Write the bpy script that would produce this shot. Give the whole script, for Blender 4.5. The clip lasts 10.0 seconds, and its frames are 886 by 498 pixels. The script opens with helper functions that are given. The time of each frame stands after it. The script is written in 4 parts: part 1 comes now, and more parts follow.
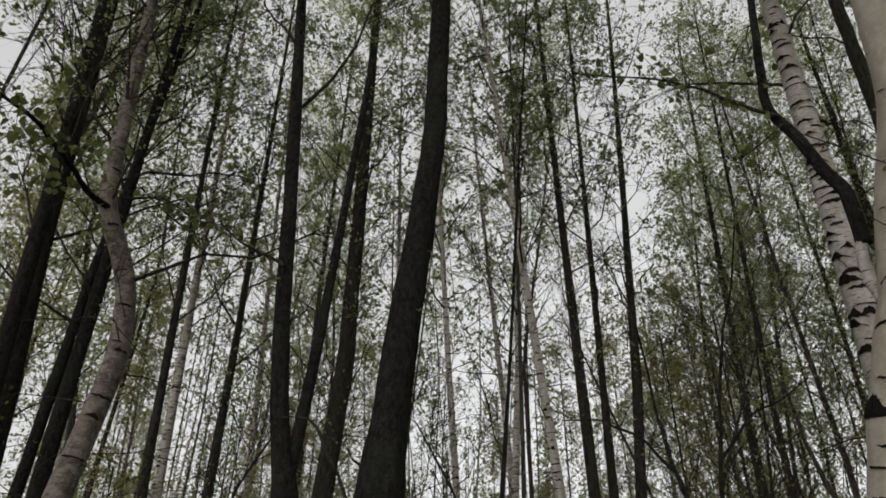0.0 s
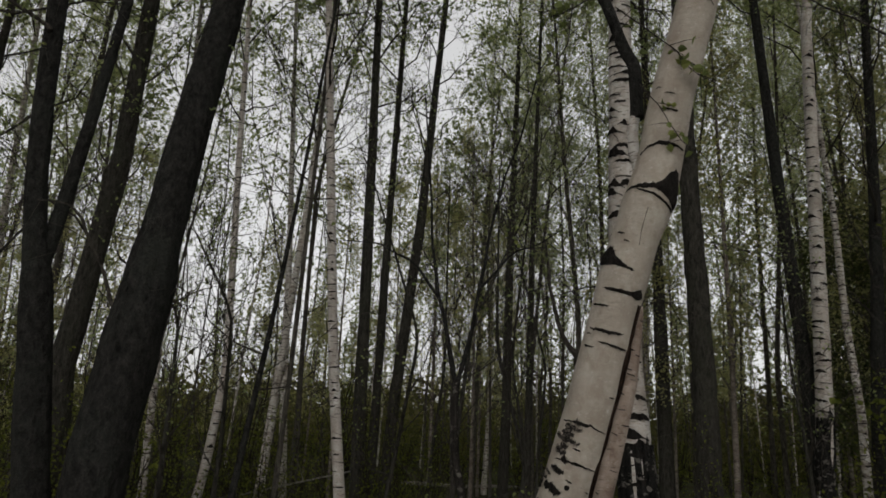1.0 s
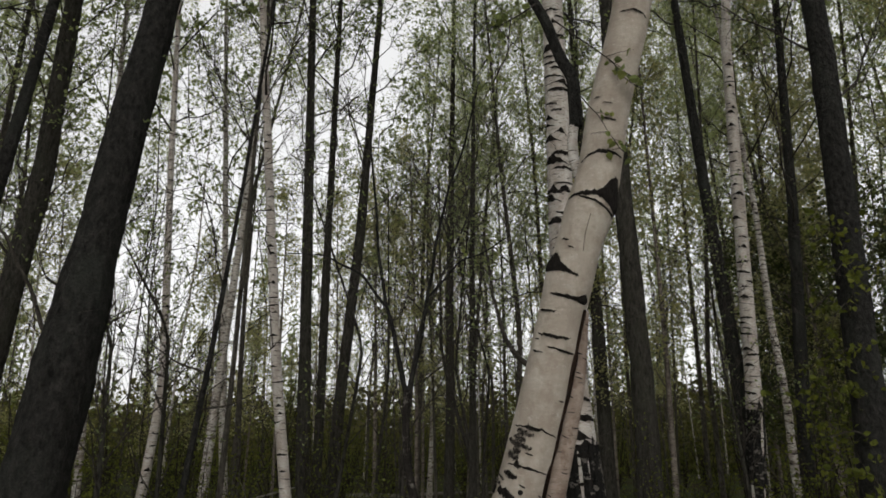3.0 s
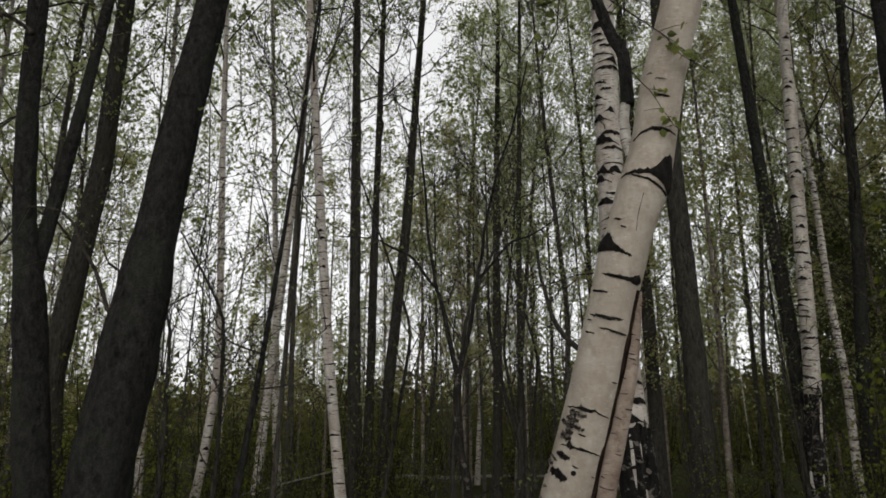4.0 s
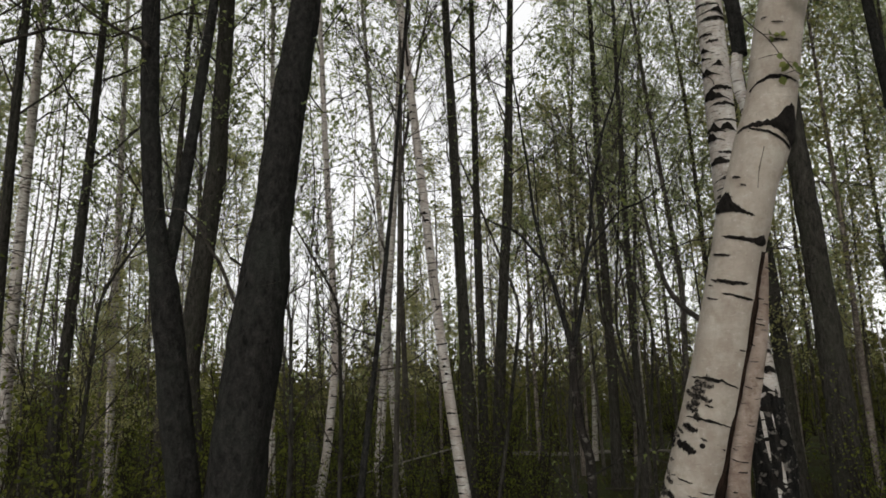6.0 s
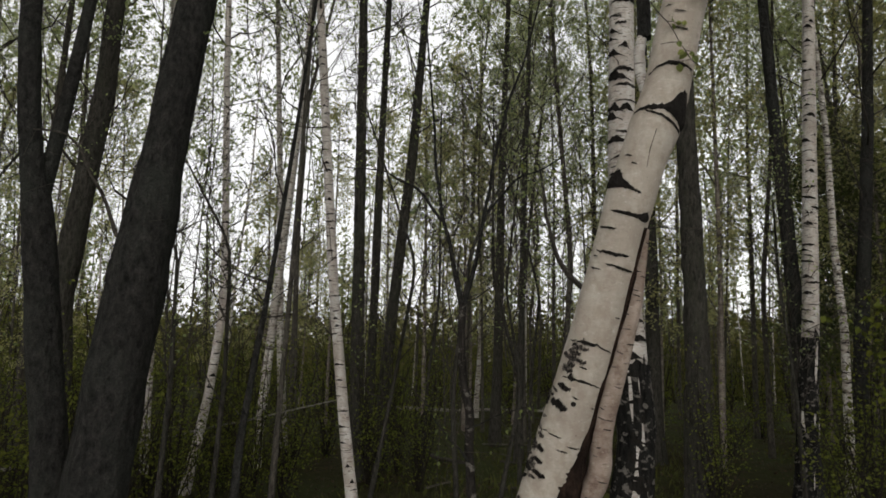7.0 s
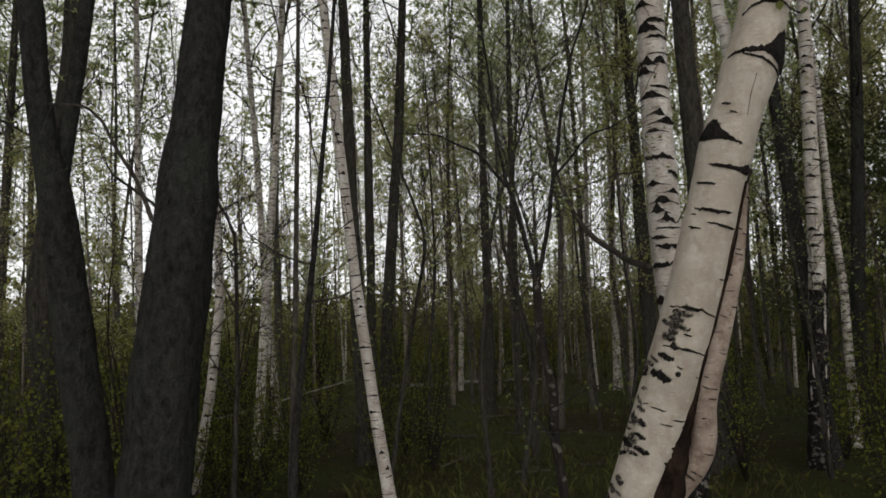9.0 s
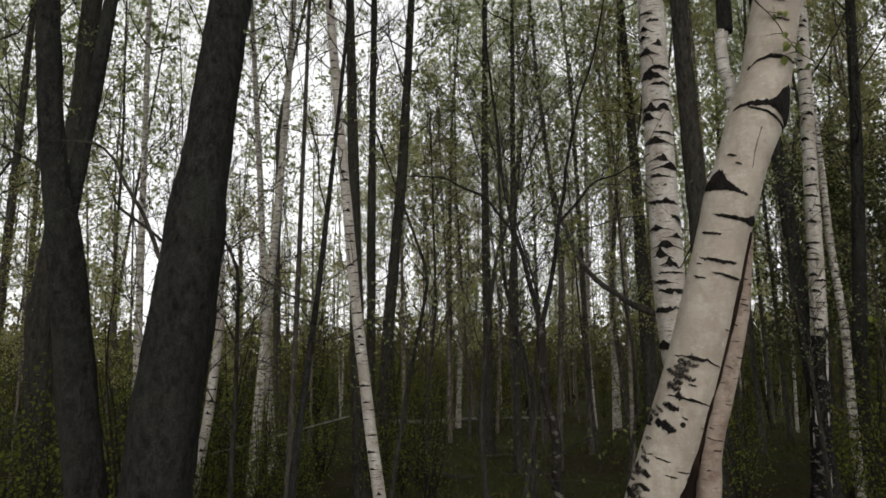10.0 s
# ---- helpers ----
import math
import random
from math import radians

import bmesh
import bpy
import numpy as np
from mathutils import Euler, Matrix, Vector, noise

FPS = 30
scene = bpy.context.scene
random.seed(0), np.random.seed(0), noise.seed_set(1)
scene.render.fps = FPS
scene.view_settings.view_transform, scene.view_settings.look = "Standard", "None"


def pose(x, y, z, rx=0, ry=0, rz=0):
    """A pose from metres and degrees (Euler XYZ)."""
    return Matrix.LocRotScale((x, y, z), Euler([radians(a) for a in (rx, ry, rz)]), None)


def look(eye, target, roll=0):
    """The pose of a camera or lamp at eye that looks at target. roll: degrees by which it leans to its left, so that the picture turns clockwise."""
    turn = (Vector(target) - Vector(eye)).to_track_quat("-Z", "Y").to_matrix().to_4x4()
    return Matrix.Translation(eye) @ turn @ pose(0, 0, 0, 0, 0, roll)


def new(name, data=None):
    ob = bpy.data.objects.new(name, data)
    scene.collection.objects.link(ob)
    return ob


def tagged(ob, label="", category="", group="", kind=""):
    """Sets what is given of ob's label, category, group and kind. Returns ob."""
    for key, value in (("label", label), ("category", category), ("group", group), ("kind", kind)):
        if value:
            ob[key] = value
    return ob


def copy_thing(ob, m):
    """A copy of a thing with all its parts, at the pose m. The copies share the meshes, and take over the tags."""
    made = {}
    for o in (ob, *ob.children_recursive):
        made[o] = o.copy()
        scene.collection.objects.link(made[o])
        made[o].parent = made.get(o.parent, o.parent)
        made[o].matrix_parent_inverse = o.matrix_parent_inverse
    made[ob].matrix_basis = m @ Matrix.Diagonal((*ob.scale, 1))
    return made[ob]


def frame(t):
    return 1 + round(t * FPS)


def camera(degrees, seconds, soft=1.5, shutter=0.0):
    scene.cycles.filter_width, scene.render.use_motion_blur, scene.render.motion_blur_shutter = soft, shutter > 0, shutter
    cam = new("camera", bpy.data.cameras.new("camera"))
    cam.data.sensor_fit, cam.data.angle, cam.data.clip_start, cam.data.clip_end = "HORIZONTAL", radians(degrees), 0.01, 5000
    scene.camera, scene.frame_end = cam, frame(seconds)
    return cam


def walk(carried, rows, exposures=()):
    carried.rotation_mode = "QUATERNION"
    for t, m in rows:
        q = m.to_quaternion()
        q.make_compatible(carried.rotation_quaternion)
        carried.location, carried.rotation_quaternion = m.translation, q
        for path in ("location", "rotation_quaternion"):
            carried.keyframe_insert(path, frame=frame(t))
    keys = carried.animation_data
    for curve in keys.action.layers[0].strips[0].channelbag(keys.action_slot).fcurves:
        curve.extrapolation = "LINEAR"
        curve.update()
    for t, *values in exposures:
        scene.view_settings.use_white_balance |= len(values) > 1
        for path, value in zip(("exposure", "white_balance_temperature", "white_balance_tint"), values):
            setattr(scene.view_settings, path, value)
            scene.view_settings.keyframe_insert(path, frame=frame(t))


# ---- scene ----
# ---------- camera and walk ----------
cam = camera(67.3, 10.0, soft=1.7)
PATH = [
    (0.0, (0.006, 0.002, 1.567), (0.002, 4.379, 3.985), 0.99),
    (0.2, (-0.037, -0.061, 1.535), (0.363, 4.430, 3.695), 2.78),
    (0.3, (0.013, 0.004, 1.562), (0.571, 4.516, 3.642), 1.30),
    (0.5, (0.022, 0.014, 1.522), (0.893, 4.631, 3.232), 1.99),
    (0.8, (0.049, -0.071, 1.464), (1.333, 4.525, 2.956), 1.42),
    (1.0, (0.021, 0.027, 1.497), (1.585, 4.586, 2.828), 2.84),
    (1.5, (-0.008, 0.028, 1.491), (1.935, 4.448, 2.787), 2.12),
    (2.0, (-0.015, 0.048, 1.504), (2.006, 4.424, 2.837), 0.34),
    (2.2, (-0.019, 0.049, 1.509), (1.996, 4.413, 2.885), -0.03),
    (3.5, (-0.031, 0.030, 1.501), (1.918, 4.418, 2.896), -0.18),
    (4.0, (-0.046, 0.046, 1.491), (1.645, 4.572, 2.775), 0.35),
    (4.5, (-0.061, 0.057, 1.475), (1.412, 4.697, 2.620), 0.00),
    (5.0, (-0.069, 0.066, 1.473), (1.117, 4.788, 2.610), -0.89),
    (5.2, (-0.075, 0.070, 1.472), (0.924, 4.833, 2.617), -1.53),
    (6.3, (-0.054, 0.072, 1.486), (0.912, 4.846, 2.615), -1.15),
    (6.5, (-0.051, 0.060, 1.482), (1.194, 4.789, 2.526), -1.14),
    (7.0, (-0.062, 0.058, 1.466), (1.649, 4.682, 2.299), 1.75),
    (7.5, (-0.078, 0.121, 1.466), (1.187, 4.897, 2.232), 0.65),
    (8.0, (-0.209, 0.216, 1.453), (0.981, 5.006, 2.252), 2.04),
    (8.5, (-0.365, 0.374, 1.471), (0.984, 5.141, 2.147), 0.36),
    (9.0, (-0.452, 0.499, 1.490), (1.569, 5.027, 2.131), -1.94),
    (9.5, (-0.489, 0.502, 1.517), (1.663, 4.930, 2.391), -1.88),
    (10.0, (-0.480, 0.498, 1.531), (1.534, 4.988, 2.421), -0.70),
]
EXPOSURES = [(0.0, 0.38), (0.5, 0.0), (1.0, 0.27), (1.5, 0.46), (2.0, 0.57), (3.5, 0.72), (4.5, 0.72), (5.0, 0.88), (6.5, 0.86), (7.0, 0.9), (7.5, 1.05), (8.0, 0.97), (8.5, 0.94), (9.0, 0.86), (9.5, 0.94), (10.0, 1.0)]
walk(cam, [(t, look(eye, target, roll)) for t, eye, target, roll in PATH], EXPOSURES)

# ---------- world and sun: overcast evening ----------
world = bpy.data.worlds.new("overcast_sky")
scene.world = world
world.use_nodes = True
wn, wl = world.node_tree.nodes, world.node_tree.links
sky = wn.new("ShaderNodeTexSky")
sky.sky_type, sky.sun_disc = "NISHITA", False
sky.sun_elevation, sky.sun_rotation = radians(20), radians(205)
sky.dust_density, sky.ozone_density = 3.0, 1.0
grey = wn.new("ShaderNodeHueSaturation")
grey.inputs["Saturation"].default_value = 0.1
wl.new(sky.outputs[0], grey.inputs["Color"])
cloud = wn.new("ShaderNodeMix")
cloud.data_type = "RGBA"
cloud.inputs[0].default_value = 0.6
cloud.inputs[7].default_value = (4.14, 4.11, 4.07, 1)
wl.new(grey.outputs[0], cloud.inputs[6])
wl.new(cloud.outputs[2], wn["Background"].inputs["Color"])
wn["Background"].inputs["Strength"].default_value = 0.15

sun_data = bpy.data.lights.new("veiled_sun", "SUN")
sun_data.energy, sun_data.angle, sun_data.color = 0.065, radians(35), (1.0, 0.93, 0.86)
sun = new("veiled_sun", sun_data)
sun.matrix_world = look((-4.2, -9.1, 3.65), (0, 0, 0))


# ---------- materials ----------
def material(name, rough=0.9):
    m = bpy.data.materials.new(name)
    m.use_nodes = True
    n, l = m.node_tree.nodes, m.node_tree.links
    b = n["Principled BSDF"]
    b.inputs["Roughness"].default_value = rough
    b.inputs["Specular IOR Level"].default_value = 0.07
    return m, n, l, b


def coords(n, l, scale, kind="Object"):
    tc, mp = n.new("ShaderNodeTexCoord"), n.new("ShaderNodeMapping")
    mp.inputs["Scale"].default_value = scale
    l.new(tc.outputs[kind], mp.inputs["Vector"])
    return mp.outputs["Vector"]


def noise_of(n, l, vec, scale, detail=4.0, rough=0.6):
    t = n.new("ShaderNodeTexNoise")
    t.inputs["Scale"].default_value, t.inputs["Detail"].default_value, t.inputs["Roughness"].default_value = scale, detail, rough
    l.new(vec, t.inputs["Vector"])
    return t.outputs["Fac"]


def ramp(n, l, fac, *stops):
    r = n.new("ShaderNodeValToRGB")
    e = r.color_ramp.elements
    while len(e) < len(stops):
        e.new(0.5)
    for i, (p, c) in enumerate(stops):
        e[i].position, e[i].color = p, (*c, 1)
    l.new(fac, r.inputs["Fac"])
    return r.outputs["Color"]


def mixed(n, l, fac, a, b, mode="MIX"):
    m = n.new("ShaderNodeMix")
    m.data_type, m.blend_type = "RGBA", mode
    for value, sock in ((fac, m.inputs[0]), (a, m.inputs[6]), (b, m.inputs[7])):
        if isinstance(value, bpy.types.NodeSocket):
            l.new(value, sock)
        else:
            sock.default_value = value if sock == m.inputs[0] else (*value, 1)
    return m.outputs[2]


def bumped(n, l, b, height, strength, distance):
    bp = n.new("ShaderNodeBump")
    bp.inputs["Strength"].default_value, bp.inputs["Distance"].default_value = strength, distance
    l.new(height, bp.inputs["Height"])
    l.new(bp.outputs[0], b.inputs["Normal"])


def dark_bark(name, low, high, moss, patch=5, cover=0.48, grain=0.3):
    m, n, l, b = material(name, 0.92)
    furrow = noise_of(n, l, coords(n, l, (1, 1, grain)), 34, 6, 0.65)
    blotch = noise_of(n, l, coords(n, l, (1, 1, 0.5 if patch < 10 else 1.3)), patch, 4)
    fine = noise_of(n, l, coords(n, l, (1, 1, 1)), 120, 3)
    c = ramp(n, l, furrow, (0.32, low), (0.68, high))
    c = mixed(n, l, ramp(n, l, blotch, (cover, (0, 0, 0)), (cover + (0.2 if patch < 10 else 0.05), (0.75, 0.75, 0.75))), c, moss)
    c = mixed(n, l, 0.6, c, ramp(n, l, fine, (0.3, (0.2, 0.2, 0.2)), (0.7, (1, 1, 1))), "MULTIPLY")
    l.new(c, b.inputs["Base Color"])
    bumped(n, l, b, furrow, 1.0, 0.06)
    return m


def white_bark(name, white, pink, streak, flat=7, size=14, wear=1.0):
    m, n, l, b = material(name, 0.7)
    broad = noise_of(n, l, coords(n, l, (1, 1, 0.6)), 6, 5)
    c = ramp(n, l, broad, (0.35, pink), (0.62, white))
    fine = noise_of(n, l, coords(n, l, (1, 1, flat)), size, 5, 0.7)
    c = mixed(n, l, ramp(n, l, fine, (streak, (0, 0, 0)), (streak + 0.05, (1, 1, 1))), c, (0.055, 0.045, 0.038))
    dots = noise_of(n, l, coords(n, l, (1, 1, 3.0)), 70, 2)
    c = mixed(n, l, ramp(n, l, dots, (0.70, (0, 0, 0)), (0.76, (0.8, 0.8, 0.8))), c, (0.16, 0.12, 0.10))
    peel = noise_of(n, l, coords(n, l, (1, 1, 2.5)), 22, 6, 0.7)
    c = mixed(n, l, ramp(n, l, peel, (0.45, (0, 0, 0)), (0.72, (0.7 * wear,) * 3)), c, (0.33, 0.27, 0.225))
    grime = noise_of(n, l, coords(n, l, (1, 1, 0.5)), 5.5, 7, 0.72)
    c = mixed(n, l, ramp(n, l, grime, (0.46, (0, 0, 0)), (0.64, (0.7 * wear,) * 3)), c, (0.2, 0.165, 0.135))
    stain = noise_of(n, l, coords(n, l, (1, 1, 0.9)), 13, 6, 0.7)
    c = mixed(n, l, ramp(n, l, stain, (0.48, (0, 0, 0)), (0.62, (0.75 * wear,) * 3)), c, tuple(v * k for v, k in zip(pink, (0.74, 0.68, 0.64))))
    mottle = noise_of(n, l, coords(n, l, (1, 1, 1.6)), 48, 6, 0.75)
    c = mixed(n, l, ramp(n, l, mottle, (0.5, (0, 0, 0)), (0.68, (0.55 * wear,) * 3)), c, (0.24, 0.2, 0.175))
    c = mixed(n, l, ramp(n, l, mottle, (0.3, (0.4, 0.4, 0.4)), (0.42, (0, 0, 0))), c, (0.62, 0.59, 0.55))
    l.new(c, b.inputs["Base Color"])
    bumped(n, l, b, peel, 0.5, 0.012)
    return m


def leaf_green(name, dark, light, through_light, glow=1.3):
    m, n, l, b = material(name, 0.55)
    g = n.new("ShaderNodeNewGeometry")
    c = ramp(n, l, g.outputs["Random Per Island"], (0.0, dark), (0.6, light), (1.0, (light[0] * 1.2, light[1] * 1.1, light[2])))
    l.new(c, b.inputs["Base Color"])
    t, mix = n.new("ShaderNodeBsdfTranslucent"), n.new("ShaderNodeMixShader")
    bright = ramp(n, l, g.outputs["Random Per Island"], (0.0, tuple(v * glow for v in dark)), (0.6, tuple(v * glow for v in light)), (1.0, (light[0] * glow * 1.15, light[1] * glow * 1.08, light[2] * glow)))
    l.new(bright, t.inputs["Color"])
    mix.inputs[0].default_value = through_light
    l.new(b.outputs[0], mix.inputs[1])
    l.new(t.outputs[0], mix.inputs[2])
    l.new(mix.outputs[0], n["Material Output"].inputs["Surface"])
    return m


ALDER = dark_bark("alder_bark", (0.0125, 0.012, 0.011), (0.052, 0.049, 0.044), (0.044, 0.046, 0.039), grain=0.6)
# barks further off: grey-brown, lightened so the colour carries the veiling haze
ALDER_MID = dark_bark("hazed_grey_alder_bark", (0.018, 0.0165, 0.014), (0.092, 0.084, 0.07), (0.058, 0.058, 0.043))
ALDER_FAR = dark_bark("hazed_alder_bark", (0.038, 0.033, 0.028), (0.165, 0.147, 0.122), (0.09, 0.086, 0.066))
TWIG_FAR = dark_bark("hazed_brown_twig_bark", (0.09, 0.076, 0.06), (0.24, 0.207, 0.17), (0.15, 0.132, 0.105))
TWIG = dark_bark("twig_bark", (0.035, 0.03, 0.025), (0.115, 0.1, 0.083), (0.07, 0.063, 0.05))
# darker copy of the twig bark, deepened for the shade among the shrubs
TWIG_LOW = dark_bark("shaded_undergrowth_bark", (0.016, 0.013, 0.010), (0.055, 0.046, 0.036), (0.036, 0.032, 0.024))
CHAR = dark_bark("black_rough_bark", (0.004, 0.004, 0.004), (0.03, 0.028, 0.025), (0.22, 0.2, 0.175), 17, 0.56)
BIRCH = white_bark("birch_bark", (0.40, 0.363, 0.306), (0.295, 0.256, 0.211), 0.66, wear=0.62)
BIRCH_SIDE = white_bark("brownish_birch_bark", (0.3, 0.245, 0.2), (0.17, 0.122, 0.095), 0.6)
BIRCH_MID = white_bark("banded_birch_bark", (0.5, 0.475, 0.435), (0.37, 0.335, 0.3), 0.56, 6, 15, wear=0.8)
BIRCH_FAR = white_bark("spotted_birch_bark", (0.52, 0.5, 0.455), (0.36, 0.335, 0.295), 0.52, 3.2, 9, wear=0.8)
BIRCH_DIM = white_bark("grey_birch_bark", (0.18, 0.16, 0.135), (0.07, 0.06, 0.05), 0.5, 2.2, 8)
SCAR = dark_bark("birch_scar", (0.008, 0.007, 0.006), (0.035, 0.03, 0.026), (0.02, 0.018, 0.016))
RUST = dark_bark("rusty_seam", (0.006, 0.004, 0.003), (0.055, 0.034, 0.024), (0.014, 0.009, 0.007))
LEAF = leaf_green("birch_leaf", (0.15, 0.178, 0.075), (0.235, 0.268, 0.108), 0.6)
LEAF_DARK = leaf_green("alder_leaf", (0.125, 0.158, 0.066), (0.205, 0.24, 0.1), 0.6)
# green and olive crown leaves, with haze put into their raised brightness
LEAF_MASS = leaf_green("hazed_crown_leaf", (0.19, 0.22, 0.105), (0.29, 0.32, 0.15), 0.72, 1.5)
LEAF_OLIVE = leaf_green("hazed_olive_leaf", (0.18, 0.178, 0.08), (0.28, 0.276, 0.125), 0.72, 1.6)
# low leaves and grass: gloom beneath the crowns is put into these greens
LEAF_LOW = leaf_green("shaded_undergrowth_leaf", (0.05, 0.06, 0.012), (0.104, 0.118, 0.022), 0.45)
# leaf green darkened, the dim light of the wood's edge painted in
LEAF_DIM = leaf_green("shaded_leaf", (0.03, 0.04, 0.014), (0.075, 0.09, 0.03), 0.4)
LEAF_NEAR = leaf_green("near_leaf", (0.055, 0.07, 0.026), (0.14, 0.165, 0.055), 0.45)
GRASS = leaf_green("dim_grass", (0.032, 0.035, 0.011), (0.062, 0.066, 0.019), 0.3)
THICKET = leaf_green("bare_thicket", (0.05, 0.052, 0.017), (0.105, 0.104, 0.034), 0.35)
LITTER = leaf_green("dead_leaf", (0.02, 0.014, 0.009), (0.055, 0.04, 0.025), 0.1)
LICHEN = dark_bark("lichen_bark", (0.012, 0.010, 0.009), (0.045, 0.039, 0.033), (0.2, 0.185, 0.16), 17, 0.57)
DEADWOOD = dark_bark("weathered_wood", (0.06, 0.05, 0.042), (0.19, 0.165, 0.14), (0.06, 0.065, 0.04))

FLAKED = dark_bark("flaked_dark_bark", (0.012, 0.011, 0.010), (0.07, 0.06, 0.052), (0.3, 0.26, 0.22), 90, 0.52)
BLEACHED = dark_bark("bleached_wood", (0.16, 0.145, 0.125), (0.4, 0.37, 0.33), (0.22, 0.2, 0.17))


def soil():
    m, n, l, b = material("forest_floor", 1.0)
    v = coords(n, l, (1, 1, 1))
    big, fine = noise_of(n, l, v, 0.35, 5), noise_of(n, l, v, 9, 8, 0.75)
    c = ramp(n, l, fine, (0.3, (0.016, 0.012, 0.006)), (0.55, (0.032, 0.029, 0.011)), (0.75, (0.064, 0.055, 0.025)))
    c = mixed(n, l, ramp(n, l, big, (0.42, (0, 0, 0)), (0.6, (0.8, 0.8, 0.8))), c, (0.036, 0.045, 0.013))
    l.new(c, b.inputs["Base Color"])
    bumped(n, l, b, fine, 1.0, 0.06)
    return m


SOIL = soil()


# ---------- mesh helpers ----------
class Geo:
    def __init__(self):
        self.v, self.f, self.n = [], [], 0

    def add(self, verts, faces):
        verts = np.asarray(verts, float).reshape(-1, 3)
        self.v.append(verts)
        self.f.extend((np.asarray(faces) + self.n).tolist())
        self.n += len(verts)

    def mesh(self, name, mat, smooth=True):
        me = bpy.data.meshes.new(name)
        me.from_pydata(np.concatenate(self.v).tolist(), [], self.f)
        me.materials.append(mat)
        me.polygons.foreach_set("use_smooth", [smooth] * len(me.polygons))
        me.update()
        return me


def part(name, geo, mat, parent, label="", smooth=True):
    ob = new(name, geo.mesh(name, mat, smooth))
    ob.parent = parent
    return tagged(ob, label)


def unit(v):
    v = np.asarray(v, float)
    return v / np.maximum(np.linalg.norm(v, axis=-1, keepdims=True), 1e-9)


def tube(geo, path, radii, sides, rough=0.0, rng=None):
    """A closed tapering tube along a path; rough: uneven skin as a share of the radius."""
    path, radii = np.asarray(path, float), np.asarray(radii, float)
    tang = unit(np.gradient(path, axis=0))
    ref = np.array([1.0, 0.0, 0.0]) if abs(tang[0, 0]) < 0.8 else np.array([0.0, 1.0, 0.0])
    s = unit(np.cross(tang, ref))
    u = np.cross(s, tang)
    a = np.linspace(0, 2 * np.pi, sides, endpoint=False)
    r = np.repeat(radii[:, None], sides, 1)
    if rough:
        wob = rng.normal(0, 1, r.shape)
        for _ in range(2):
            wob = (wob + np.roll(wob, 1, 0) + np.roll(wob, -1, 0)) / 2.2
        flute = np.sin(a * 3 + rng.uniform(0, 6)) * 0.5 + np.sin(a * 5 + rng.uniform(0, 6)) * 0.4
        r = r * (1 + rough * (0.6 * wob + flute[None, :] * 0.6))
    v = path[:, None] + r[..., None] * (np.cos(a)[None, :, None] * s[:, None] + np.sin(a)[None, :, None] * u[:, None])
    k, j = np.meshgrid(np.arange(len(path) - 1), np.arange(sides), indexing="ij")
    p, q = (k * sides + j).ravel(), (k * sides + (j + 1) % sides).ravel()
    geo.add(v, np.stack([p, q, q + sides, p + sides], 1))
    base = geo.n - len(path) * sides
    geo.f.append(list(range(base + sides - 1, base - 1, -1)))
    geo.f.append(list(range(geo.n - sides, geo.n)))


def twigs(geo, start, way, length, radius, bend):
    """Many thin three-sided shoots at once; bend is the drop or rise of their tips."""
    n = len(start)
    if not n:
        return
    f = np.array([0.0, 0.5, 1.0])
    spine = start[:, None] + way[:, None] * (length[:, None] * f)[..., None]
    spine[..., 2] += bend[:, None] * f**2
    s = unit(np.cross(way, [0.31, 0.2, 0.93]))
    u = np.cross(s, way)
    a = np.array([0, 2.094, 4.189])
    ring = np.cos(a)[None, :, None] * s[:, None] + np.sin(a)[None, :, None] * u[:, None]
    rr = radius[:, None] * np.array([1.0, 0.75, 0.3])
    v = spine[:, :, None] + rr[..., None, None] * ring[:, None]
    quads = []
    for k in range(2):
        for j in range(3):
            quads.append([k * 3 + j, k * 3 + (j + 1) % 3, k * 3 + 3 + (j + 1) % 3, k * 3 + 3 + j])
    faces = (np.arange(n) * 9)[:, None, None] + np.array(quads)[None]
    geo.add(v, faces.reshape(-1, 4))


def shoots_thin(geo, start, way, length, radius, bend):
    """Very thin pointed shoots, three faces each."""
    n = len(start)
    if not n:
        return
    s = unit(np.cross(way, [0.31, 0.2, 0.93]))
    u = np.cross(s, way)
    tip = start + way * length[:, None]
    tip[:, 2] += bend
    r = radius[:, None]
    v = np.stack([start + s * r, start + (u * 0.87 - s * 0.5) * r, start - (u * 0.87 + s * 0.5) * r, tip], 1)
    k = (np.arange(n) * 4)[:, None, None]
    geo.add(v, (k + np.array([[0, 1, 3], [1, 2, 3], [2, 0, 3]])[None]).reshape(-1, 3))


def leaves(geo, at, size, rng, droop=0.3):
    """Small pointed leaves, each a folded pair of halves."""
    n = len(at)
    if not n:
        return
    way = unit(rng.normal(0, 1, (n, 3)) + [0, 0, -droop])
    side = unit(np.cross(way, rng.normal(0, 1, (n, 3))))
    up = np.cross(side, way)
    s = size[:, None]
    v = np.stack([at, at + way * s * 0.45 + side * s * 0.36 + up * s * 0.1, at + way * s, at + way * s * 0.45 - side * s * 0.36 + up * s * 0.1], 1)
    b = (np.arange(n) * 4)[:, None]
    geo.add(v, (b + np.array([[0, 1, 2, 3]])).reshape(-1, 4))


